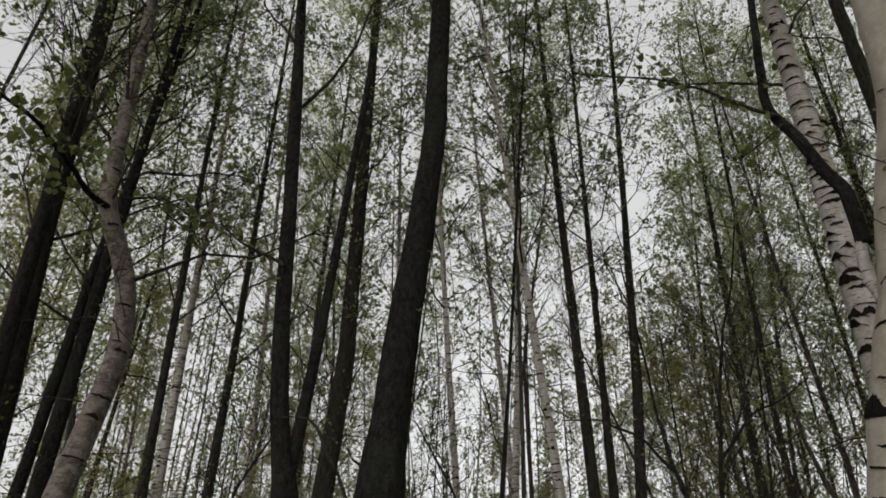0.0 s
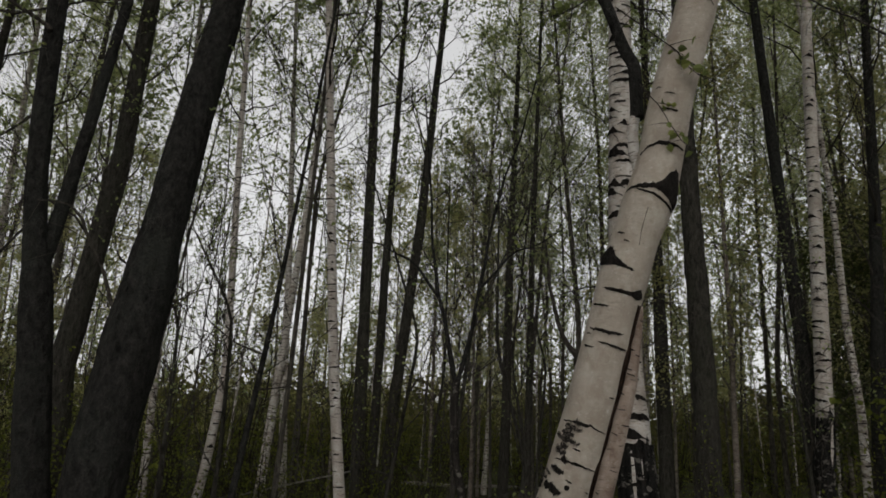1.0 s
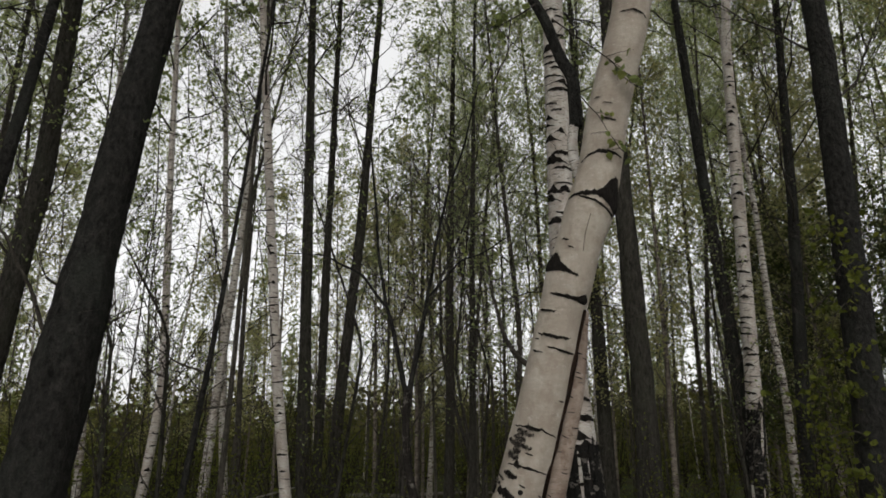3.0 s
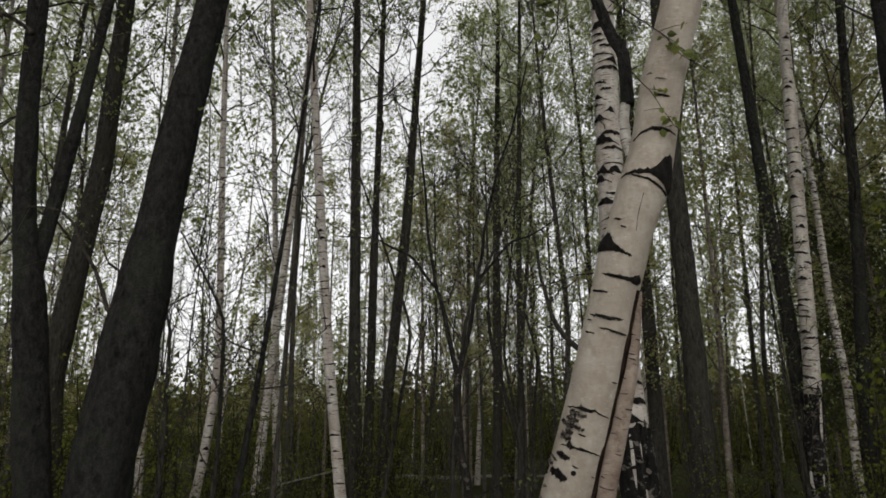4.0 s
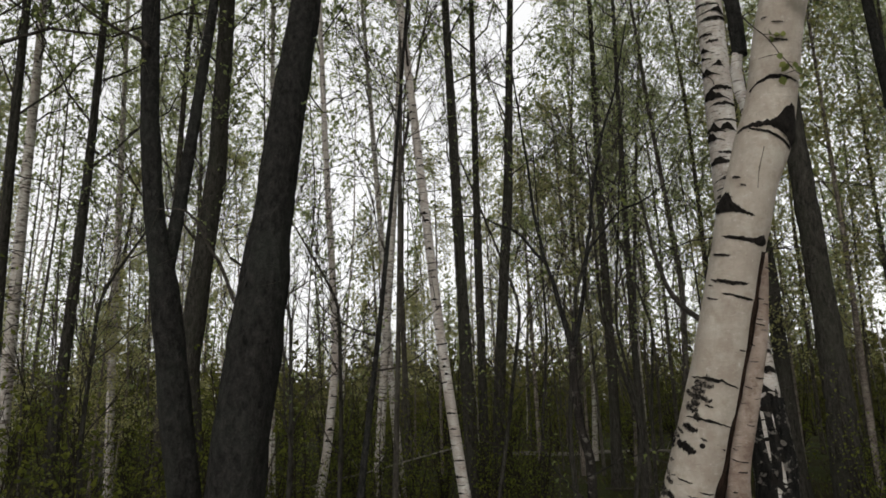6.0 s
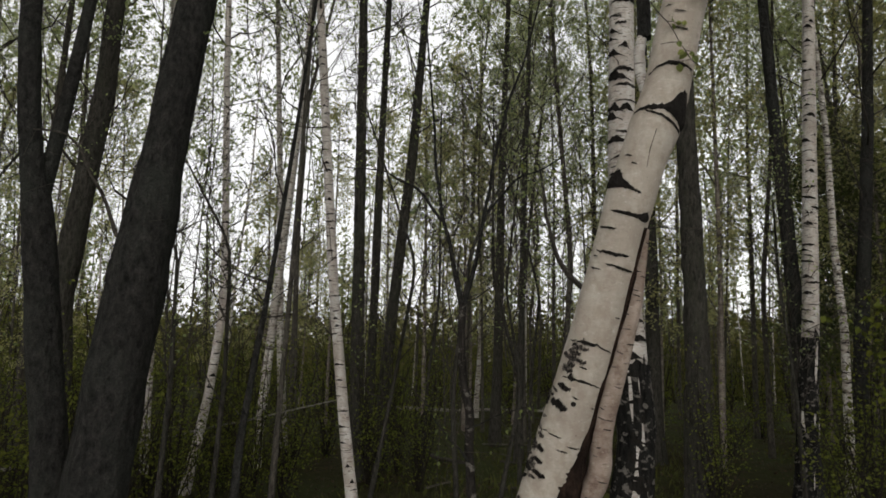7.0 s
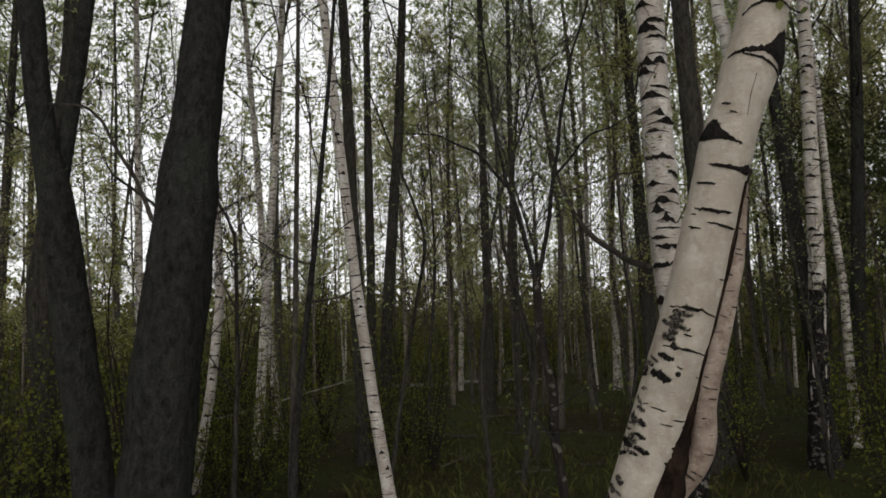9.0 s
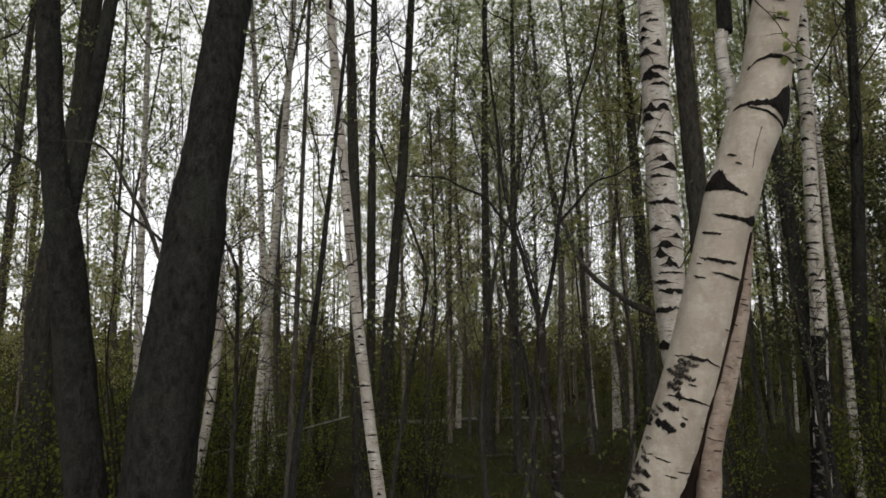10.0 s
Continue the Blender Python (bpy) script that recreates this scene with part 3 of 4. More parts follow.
alder([(6.35, 5.64, 0.0), (6.31, 5.70, 2.0), (6.22, 5.79, 4.5), (6.12, 5.92, 9.0)], 0.090, 13, seed=13, label="leaning dark alder beside a spotted birch", bark=ALDER, sides=14, first=6.8, limbs=26)
alder([(7.67, 6.20, 0.0), (7.77, 6.06, 2.0), (7.89, 5.87, 4.5), (8.04, 5.63, 9.0)], 0.091, 13, seed=14, label="dark alder with many bare side branches", bark=ALDER, sides=14, first=2.6, limbs=44)
leafy_alder = alder([(4.57, 3.19, 0.0), (4.62, 3.11, 2.0), (4.67, 3.03, 4.5), (4.67, 3.03, 9.0)], 0.115, 13, seed=15, label="stout dark alder wrapped in low leafy shoots", bark=ALDER, sides=18, first=3.5)
bent_sapling = alder([(0.21, 3.93, 0.0), (0.23, 3.93, 1.0), (0.34, 3.90, 2.0), (0.43, 3.89, 3.0), (0.54, 3.87, 4.5), (0.70, 3.84, 6.5), (0.89, 3.80, 9.0)], 0.020, 8.5, seed=16, label="thin crooked dark sapling with bare branches", sides=12, first=2.2, limbs=26, limb=0.9, bark=ALDER, profile=[(-0.2, 0.034), (0.5, 0.024), (1.3, 0.019), (2.0, 0.0145), (3.0, 0.0105), (5.0, 0.008)])
alder([(0.76, 6.73, 0.0), (0.81, 6.73, 2.0), (0.85, 6.74, 4.5), (0.89, 6.75, 9.0)], 0.029, 11, seed=17, label="thin upright dark sapling", sides=8, first=4.0, limbs=22, limb=0.8)
birch([(1.28, 5.40, 0.0), (1.12, 5.40, 1.0), (0.98, 5.38, 2.0), (0.87, 5.36, 3.0), (0.71, 5.34, 4.5), (0.50, 5.34, 6.5), (0.24, 5.34, 9.0)], 0.044, 12, seed=31, label="slender white birch with a curved foot", sides=20, first=4.2, marks=80, bold=True)
birch([(-0.00, 7.77, 0.0), (0.16, 7.79, 1.0), (0.24, 7.78, 2.0), (0.18, 7.75, 3.0), (0.07, 7.71, 4.5), (-0.05, 7.66, 6.5), (-0.20, 7.61, 9.0)], 0.048, 12, seed=32, label="slim white birch with a bent foot", sides=14, first=4.5, marks=70, bold=True)
birch([(-0.46, 9.08, 0.0), (-0.54, 9.08, 2.0), (-0.62, 9.07, 4.5), (-0.77, 9.06, 9.0)], 0.048, 13, seed=33, label="thin pale birch deep in the wood", sides=10, first=5.0, marks=14)
birch([(1.45, 11.18, 0.0), (1.27, 11.21, 2.0), (1.10, 11.23, 4.5), (0.74, 11.29, 9.0)], 0.065, 14, seed=34, label="pale straight birch deep in the wood", sides=10, first=5.0, marks=18)
birch([(0.86, 9.42, 0.0), (0.96, 9.38, 2.0), (1.11, 9.35, 4.5), (1.28, 9.31, 9.0)], 0.062, 14, seed=35, label="pale leaning birch deep in the wood", sides=10, first=4.6, marks=20)
birch([(-3.69, 9.37, 0.0), (-3.73, 9.35, 2.0), (-3.79, 9.32, 4.5), (-3.88, 9.29, 9.0)], 0.082, 14, seed=36, label="pale birch at the edge of undergrowth", sides=12, first=5.0, marks=24)
birch([(-3.05, 11.77, 0.0), (-3.16, 11.74, 2.0), (-3.26, 11.72, 4.5), (-3.45, 11.66, 9.0)], 0.067, 14, seed=37, label="thin pale birch among shrubs", sides=10, first=5.0, marks=18)
birch([(6.15, 5.61, 0.0), (6.21, 5.56, 1.0), (6.27, 5.50, 2.0), (6.31, 5.47, 3.0), (6.36, 5.42, 4.5), (6.43, 5.36, 6.5), (6.64, 5.14, 9.0)], 0.093, 14, seed=38, label="spotted white birch with a black rough foot", sides=18, first=6.6, marks=58, bold=True, foot=1.75)
birch([(7.42, 6.07, 0.0), (7.44, 6.06, 1.0), (7.45, 6.04, 2.0), (7.42, 6.08, 3.0), (7.42, 6.08, 4.5), (7.36, 6.15, 6.5), (7.29, 6.25, 9.0)], 0.052, 12, seed=39, label="thin pale birch beside a spotted birch", sides=12, first=4.5, marks=60, bold=True)
birch([(7.18, 16.75, 0.0), (7.26, 16.71, 2.0), (7.26, 16.71, 4.5), (7.14, 16.76, 9.0)], 0.071, 14, seed=40, label="distant thin white birch at a clearing", sides=8, first=5.0, marks=16)
birch([(10.06, 13.88, 0.0), (10.09, 13.85, 2.0), (10.16, 13.80, 4.5), (10.22, 13.75, 9.0)], 0.094, 14, seed=41, label="distant white birch at a clearing edge", sides=8, first=5.0, marks=20)
birch([(10.28, 15.11, 0.0), (10.23, 15.15, 2.0), (10.33, 15.07, 4.5), (10.45, 14.98, 9.0)], 0.086, 14, seed=42, label="distant slim white birch at a clearing edge", sides=8, first=5.0, marks=16)
scarred_birch = birch([(2.68, 3.96, 0.0), (2.78, 3.89, 1.0), (2.72, 3.93, 2.0), (2.71, 3.92, 3.0), (2.73, 3.92, 4.5), (2.75, 3.93, 6.5), (2.77, 3.93, 9.0)], 0.114, 13, seed=43, label="white birch with black scars and charred black foot", sides=24, first=4.4, marks=84, bold=True, foot=1.42)
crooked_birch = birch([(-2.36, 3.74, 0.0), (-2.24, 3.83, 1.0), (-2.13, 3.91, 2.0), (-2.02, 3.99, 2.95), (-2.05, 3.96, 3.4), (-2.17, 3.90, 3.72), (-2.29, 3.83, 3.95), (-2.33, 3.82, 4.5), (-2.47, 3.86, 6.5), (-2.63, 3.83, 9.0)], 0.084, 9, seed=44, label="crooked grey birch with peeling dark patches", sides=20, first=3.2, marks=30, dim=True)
alder([(-3.09, 4.73, 0.0), (-3.16, 4.68, 2.0), (-3.25, 4.61, 4.5), (-3.44, 4.47, 9.0)], 0.073, 12, seed=51, label="dark alder leaning in a close row", bark=ALDER, sides=12, first=4.0, limbs=30)
alder([(-3.01, 5.06, 0.0), (-3.18, 4.95, 2.0), (-3.34, 4.84, 4.5), (-3.50, 4.74, 9.0)], 0.088, 12, seed=52, label="dark leaning alder in a close row", bark=ALDER, sides=12, first=4.2, limbs=30)
alder([(-3.40, 5.92, 0.0), (-3.39, 5.92, 2.0), (-3.37, 5.93, 4.5), (-3.31, 5.97, 9.0)], 0.083, 12, seed=53, label="dark alder with dense leafy limbs", bark=ALDER, sides=12, first=4.0, limbs=36)
alder([(-3.56, 5.88, 0.0), (-3.55, 5.89, 2.0), (-3.48, 5.93, 4.5), (-3.19, 6.10, 9.0)], 0.062, 12, seed=54, label="thin dark alder with leafy limbs", bark=ALDER, sides=12, first=3.8, limbs=36)


# ---------- the leaning birch with a stem grown against it ----------
def leaning_birch():
    rng = np.random.default_rng(77)
    height, radius = 10.0, 0.112
    points = [(0.00, 0.00, 0.0), (0.10, -0.26, 0.8), (0.16, -0.40, 1.2), (0.22, -0.54, 1.6), (0.28, -0.64, 2.0), (0.32, -0.72, 2.3), (0.40, -0.82, 2.6), (0.45, -0.88, 3.0), (0.55, -1.00, 3.5), (0.59, -1.05, 4.5), (0.68, -1.16, 7.0)]
    tree = tagged(new("birch_tree"), "large leaning white birch with black scars and a grown-on side stem", "tree", "birches")
    tree.location = (1.38, 3.13, 0)
    stem = spine_of(points, height)
    fine = np.arange(-0.2, height - 0.3, 0.025)
    path = np.stack([np.interp(fine, stem[:, 2], stem[:, c]) for c in range(3)], 1)
    radii = root_flare(path, radius, height, rng, 0.5, 0.8)
    radii *= 1 + 0.10 * np.exp(-((fine - 2.52) / 0.10) ** 2) + 0.05 * np.exp(-((fine - 2.2) / 0.07) ** 2)
    trunk = Geo()
    tube(trunk, path, radii, 48, 0.012, rng)
    scars = [("dash", 2.10, -128, 0.13, 0.016), ("dash", 1.94, -132, 0.16, 0.022), ("dash", 1.88, -105, 0.13, 0.016),
             ("dash", 2.03, -162, 0.09, 0.015), ("arc", 1.57, -125, 0.21, 0.018), ("arc", 1.41, -118, 0.2, 0.018), ("dash", 1.86, -165, 0.06, 0.012),
             ("dot", 1.32, -122, 0.022, 0.022), ("dash", 2.34, -160, 0.04, 0.014), ("dash", 2.89, -123, 0.07, 0.012), ("dash", 2.97, -130, 0.05, 0.01), ("dash", 3.12, -101, 0.1, 0.014), ("arc", 3.4, -112, 0.14, 0.016)]
    bark_mark(tree, path, radii, 2.55, -84, [(-0.19, -0.045, -0.052), (-0.15, -0.022, -0.036), (-0.1, -0.008, -0.026), (-0.06, 0.0, -0.02), (-0.035, 0.022, -0.026), (-0.012, 0.062, -0.036), (0.015, 0.088, -0.05), (0.04, 0.078, -0.064), (0.06, 0.04, -0.076), (0.075, -0.03, -0.08)], rng)
    bark_mark(tree, path, radii, 2.55, -84, [(-0.13, -0.036, -0.04), (-0.06, -0.042, -0.05), (0.0, -0.06, -0.07), (0.06, -0.082, -0.092)], rng, ragged=0.0015)
    bark_mark(tree, path, radii, 2.23, -170, [(-0.07, -0.02, -0.04), (-0.045, 0.025, -0.042), (-0.018, 0.05, -0.038), (0.012, 0.034, -0.034), (0.035, 0.004, -0.028), (0.075, -0.016, -0.03), (0.12, -0.031, -0.036)], rng)
    bark_mark(tree, path, radii, 2.12, -92, [(-0.11, 0.002, -0.006), (-0.05, 0.003, -0.007), (0.0, 0.007, -0.01), (0.02, 0.022, -0.018), (0.042, 0.024, -0.02), (0.058, 0.004, -0.008)], rng, ragged=0.002)
    bark_mark(tree, path, radii, 2.74, -116, [(-0.11, -0.05, -0.056), (-0.075, -0.018, -0.026), (-0.03, 0.006, -0.008), (0.01, 0.01, -0.008), (0.05, 0.005, -0.003), (0.09, -0.003, -0.007)], rng, ragged=0.002)
    for _ in range(16):
        w, h = rng.uniform(0.012, 0.034), rng.uniform(0.004, 0.016)
        bark_mark(tree, path, radii, rng.normal(1.5, 0.03), rng.normal(-150, 13), [(-w, 0.0, -0.003), (-w * 0.4, h, -h * 0.6), (w * 0.3, h * 0.5, -h), (w, 0.002, -0.004)], rng, FLAKED, 0.004)
    crack = Geo()
    zc = np.linspace(2.3, 2.46, 24)
    rc = np.interp(zc, path[:, 2], radii)
    ac = np.radians(np.interp(zc, [2.24, 2.46], [-103, -117])) + 0.02 * np.sin(zc * 31)
    pc = np.stack([np.interp(zc, path[:, 2], path[:, c]) for c in range(3)], 1) + np.stack([np.cos(ac) * rc, np.sin(ac) * rc, 0 * zc], 1) * 1.02
    tube(crack, pc, np.full(24, 0.0012), 6, 0.5, rng)
    part("bark_crack", crack, SCAR, tree)
    for kind, z, az, w, h in scars:
        add_scar(tree, path, radii, z, az, w, h, kind, rng)
    for i in range(26):
        z = rng.uniform(0.72, 1.35)
        add_scar(tree, path, radii, z, rng.uniform(-205, -168) if i % 6 else rng.uniform(-150, -90), rng.uniform(0.02, 0.07), rng.uniform(0.01, 0.035) if i % 6 else 0.01, "blob" if i % 2 else "dash", rng, FLAKED if i % 3 else None)
    for i in range(20):
        w, h = rng.uniform(0.015, 0.04), rng.uniform(0.008, 0.026)
        bark_mark(tree, path, radii, rng.uniform(0.7, 1.38), rng.uniform(-208, -152), [(-w, 0.0, -0.004), (-w * 0.3, h, -h * 0.5), (w * 0.4, h * 0.4, -h), (w, 0.003, -0.003)], rng, FLAKED if i % 2 else SCAR, 0.004)
    for i in range(14):
        add_scar(tree, path, radii, rng.uniform(1.3, 4.0), rng.uniform(-200, -20), rng.uniform(0.01, 0.05), rng.uniform(0.006, 0.012), "dash", rng)
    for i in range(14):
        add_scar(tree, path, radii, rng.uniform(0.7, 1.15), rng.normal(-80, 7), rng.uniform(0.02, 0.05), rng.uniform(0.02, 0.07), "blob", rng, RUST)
    side = Geo()
    z = np.linspace(0.66, 2.06, 70)
    f = (z - 0.66) / 1.4
    on = np.stack([np.interp(z, path[:, 2], path[:, c]) for c in range(3)], 1)
    r = (0.058 - 0.026 * f) * np.clip((1.03 - f) / 0.25, 0.1, 1) ** 0.6
    out = np.clip((z - 0.62) / 0.28, 0, 1)
    away = (np.interp(z, path[:, 2], radii) * 0.98 + r * 0.62) * (0.5 + 0.5 * out) + 0.055 * np.exp(-((z - 0.98) / 0.16) ** 2) + 0.012 * np.exp(-((z - 1.3) / 0.3) ** 2)
    on[:, 0] += away * 0.8
    on[:, 1] -= away * 0.6
    tube(side, on, r, 20, 0.03, rng)
    for i in range(22):
        zz = rng.uniform(0.85, 2.0)
        add_scar(tree, on, r, zz, rng.uniform(-150, -70), rng.uniform(0.02, 0.05), rng.uniform(0.006, 0.012), "dash", rng)
    part("side_stem", side, BIRCH_SIDE, tree, "thinner birch stem pressed against the trunk")
    seam = Geo()
    on2 = np.stack([np.interp(z, path[:, 2], path[:, c]) for c in range(3)], 1)
    gap = np.interp(z, path[:, 2], radii) * 0.95
    on2[:, 0] += gap * 0.47
    on2[:, 1] -= gap * 0.88
    tube(seam, on2, 0.017 + 0.05 * np.exp(-((z - 0.82) / 0.27) ** 2), 16, 0.3, rng)
    part("bark_seam", seam, RUST, tree, "dark seam between the two stems")
    wood, green, arms = crown(rng, stem, np.interp(stem[:, 2], fine, radii), 4.6, 24, 1.4, True, 0.6, 0.036, bare=0)
    finish_tree(tree, trunk, BIRCH, wood, green, arms, LEAF)
    # the pale limb that turns dark and bends away above
    leafy_branch(tree, [(1.80, 2.40, 2.45), (1.84, 2.50, 2.66), (1.84, 2.53, 2.90), (1.85, 2.53, 3.08)], 0.028, 0, 0, 0, 401, BIRCH_MID, taper=0.1)
    leafy_branch(tree, [(1.85, 2.53, 3.02), (1.83, 2.51, 3.3), (1.75, 2.57, 3.53), (1.69, 2.61, 3.8), (1.69, 2.60, 4.13), (1.72, 2.58, 4.62), (1.70, 2.60, 5.4)], 0.034, 14, 40, 0.05, 402, ALDER, taper=0.5)
    leafy_branch(tree, [(1.69, 2.61, 3.80), (1.53, 2.58, 3.85), (1.30, 2.60, 3.99), (1.04, 2.60, 4.05), (0.69, 2.71, 4.17)], 0.012, 16, 60, 0.052, 403, spread=0.35)
    leafy_branch(tree, [(1.72, 2.50, 3.60), (1.74, 2.20, 3.25), (1.79, 2.12, 3.09), (1.86, 2.06, 3.00)], 0.004, 8, 22, 0.045, 404, spread=0.12)
    leafy_branch(tree, [(1.66, 2.24, 3.02), (1.70, 2.19, 2.92), (1.75, 2.14, 2.80), (1.78, 2.11, 2.70)], 0.003, 6, 12, 0.04, 405, spread=0.08)
    leafy_branch(tree, [(1.69, 2.60, 3.75), (1.55, 2.62, 3.62), (1.45, 2.64, 3.55), (1.33, 2.66, 3.58)], 0.005, 9, 26, 0.045, 406, spread=0.18)
    leafy_branch(tree, [(1.55, 2.62, 3.65), (1.50, 2.60, 3.40), (1.42, 2.63, 3.20), (1.36, 2.70, 3.05)], 0.004, 8, 20, 0.04, 407, spread=0.15)


leaning_birch()

# ---------- single branches that show against the sky ----------
leafy_branch(leaning_alder, [(-0.36, 3.56, 1.95), (-0.43, 3.54, 2.01), (-0.50, 3.54, 2.18), (-0.61, 3.54, 2.34), (-0.69, 3.53, 2.44), (-0.84, 3.53, 2.48)], 0.012, 10, 0, 0, 410)
leafy_branch(leaning_alder, [(-0.26, 3.6, 2.00), (-0.18, 3.62, 2.06), (-0.09, 3.64, 2.12), (0.02, 3.65, 2.18)], 0.006, 8, 0, 0, 411)
leafy_branch(forked_alder, [(-0.97, 3.61, 3.42), (-1.0, 3.64, 3.49), (-1.18, 3.59, 3.58), (-1.36, 3.52, 3.66)], 0.014, 10, 30, 0.04, 412)
leafy_branch(crooked_birch, [(-2.22, 3.95, 3.95), (-2.30, 3.63, 3.94), (-2.31, 3.38, 3.92), (-2.32, 3.00, 3.92), (-2.35, 2.72, 3.89), (-2.30, 2.36, 3.82)], 0.024, 40, 300, 0.056, 413, ALDER, spread=0.55)
leafy_branch(crooked_birch, [(-2.25, 3.93, 4.1), (-1.92, 3.84, 4.04), (-1.65, 3.86, 3.86), (-1.42, 3.95, 3.89)], 0.010, 22, 150, 0.05, 414, spread=0.4)
leafy_branch(bent_sapling, [(0.31, 3.90, 1.68), (0.46, 3.87, 1.71), (0.61, 3.85, 1.80)], 0.006, 6, 0, 0, 415)
leafy_branch(bent_sapling, [(0.33, 3.90, 1.87), (0.17, 3.94, 1.92), (0.02, 3.96, 2.04), (-0.05, 3.97, 2.22)], 0.006, 8, 0, 0, 416)
for i in range(7):
    a = 0.9 * i
    z = 1.2 + 0.28 * i
    leafy_branch(leafy_alder, [(4.6, 3.12, z), (4.6 - 0.22, 3.12 - 0.10 + 0.05 * math.sin(a), z + 0.1), (4.6 - 0.4, 3.12 + 0.2 * math.sin(a), z + 0.06 * math.cos(a))], 0.006, 12, 60, 0.05, 420 + i, spread=0.28, leaf_mat=LEAF_LOW)


# ---------- the crooked many-stemmed sapling and the bowed stem ----------
def crooked_sapling():
    tree = tagged(new("sapling"), "crooked many-stemmed sapling with pale lichen on dark bark", "tree", "saplings")
    tree.location = (1.30, 3.02, 0)
    leafy_branch(tree, [(1.30, 3.02, -0.1), (1.25, 3.06, 0.6), (1.21, 3.09, 1.0), (1.19, 3.10, 1.21), (1.18, 3.11, 1.46), (1.18, 3.11, 1.75)], 0.025, 8, 0, 0, 430, LICHEN, taper=0.25).name = "trunk"
    for i, (pts, r, n) in enumerate([
            ([(1.18, 3.11, 1.71), (1.13, 3.14, 2.00), (1.08, 3.17, 2.18), (1.04, 3.20, 2.48), (1.01, 3.21, 2.78), (0.97, 3.22, 3.3)], 0.013, 16),
            ([(1.08, 3.17, 2.17), (0.95, 3.24, 2.36), (0.80, 3.32, 2.45), (0.62, 3.39, 2.45)], 0.008, 12),
            ([(1.18, 3.11, 1.71), (1.23, 3.08, 1.97), (1.26, 3.06, 2.19), (1.30, 3.03, 2.38), (1.36, 2.99, 2.74), (1.42, 2.94, 2.99), (1.5, 2.9, 3.4)], 0.012, 18),
            ([(1.27, 3.05, 2.21), (1.38, 2.97, 2.34), (1.50, 2.88, 2.41), (1.60, 2.79, 2.50)], 0.007, 14),
            ([(1.22, 3.08, 1.0), (1.12, 3.14, 1.12), (1.05, 3.2, 1.25)], 0.006, 8),
            ([(1.20, 3.09, 1.15), (1.33, 3.02, 1.2), (1.5, 2.95, 1.27)], 0.004, 8)]):
        leafy_branch(tree, pts, r, n, n * 3, 0.022, 431 + i, ALDER, spread=0.35)


crooked_sapling()

for i, (x, y, h) in enumerate([(2.2, 5.6, 4.2), (2.95, 6.4, 4.8), (3.7, 7.4, 5.0), (1.75, 6.9, 4.4), (4.3, 8.3, 5.2), (3.0, 8.9, 5.5), (5.2, 7.6, 4.6), (0.2, 6.2, 3.6), (-0.2, 5.4, 3.0), (6.0, 9.2, 5.4), (-1.7, 6.0, 3.4), (5.5, 5.0, 3.4)]):
    r = np.random.default_rng(480 + i)
    bend = [(x, y, 0), (x + r.normal(0, 0.12), y + r.normal(0, 0.12), 1.2), (x + r.normal(0, 0.25), y + r.normal(0, 0.25), 2.4), (x + r.normal(0, 0.35), y + r.normal(0, 0.3), h - 0.3)]
    alder(bend, 0.017 + 0.001 * h, h, 480 + i, "thin twiggy sapling with sparse tiny leaves", sides=9, first=0.9, limbs=20, limb=0.95, bare=0, leaf=0.03, group="saplings", leafy=0.2)


leafy_branch(scarred_birch, [(2.70, 3.94, 1.86), (2.71, 4.35, 1.97), (2.80, 4.79, 2.17), (2.92, 5.20, 2.45), (3.06, 5.59, 2.84), (3.17, 5.87, 3.22), (3.22, 6.08, 3.55)], 0.026, 12, 0, 0, 450, taper=0.55)


# ---------- saplings and shrubs ----------
def shrub(at, seed, tall, wide, stems, leaf_size, density, mat, label):
    rng = np.random.default_rng(seed)
    ob = tagged(new("shrub"), label, "shrub", "undergrowth shrubs")
    ob.location = (*at, float(ground_height(*at)))
    wood, green = Geo(), Geo()
    spots = []
    for _ in range(stems):
        a, lean = rng.uniform(0, 6.28), rng.uniform(0.1, 0.5) * wide
        f = np.linspace(0, 1, 7)
        h = tall * rng.uniform(0.55, 1.1)
        path = np.stack([np.cos(a) * lean * f**1.3, np.sin(a) * lean * f**1.3, h * f - 0.05], 1)
        path[1:] += np.cumsum(rng.normal(0, 0.03, (6, 3)), 0)
        tube(wood, path, (0.004 + 0.005 * h) * (1 - 0.8 * f), 4)
        n = int(8 * h + 4)
        g = rng.uniform(0.15, 1, n)
        s = np.stack([np.interp(g, f, path[:, c]) for c in range(3)], 1)
        w = unit(rng.normal(0, 1, (n, 3)) + [0, 0, 0.4])
        ln = rng.uniform(0.12, 0.45, n) * wide
        shoots_thin(wood, s, w, ln, 0.003 + 0 * ln, 0.1 * ln)
        for _ in range(density):
            e = rng.uniform(0.2, 1.05, n)
            spots.append(s + w * (ln * e)[:, None] + rng.normal(0, 0.03, (n, 3)))
    spots = np.concatenate(spots)
    leaves(green, spots, rng.uniform(0.6, 1.3, len(spots)) * leaf_size, rng, -0.2)
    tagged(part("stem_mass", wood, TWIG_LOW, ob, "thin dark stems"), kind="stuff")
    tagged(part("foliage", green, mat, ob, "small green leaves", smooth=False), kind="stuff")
    return ob


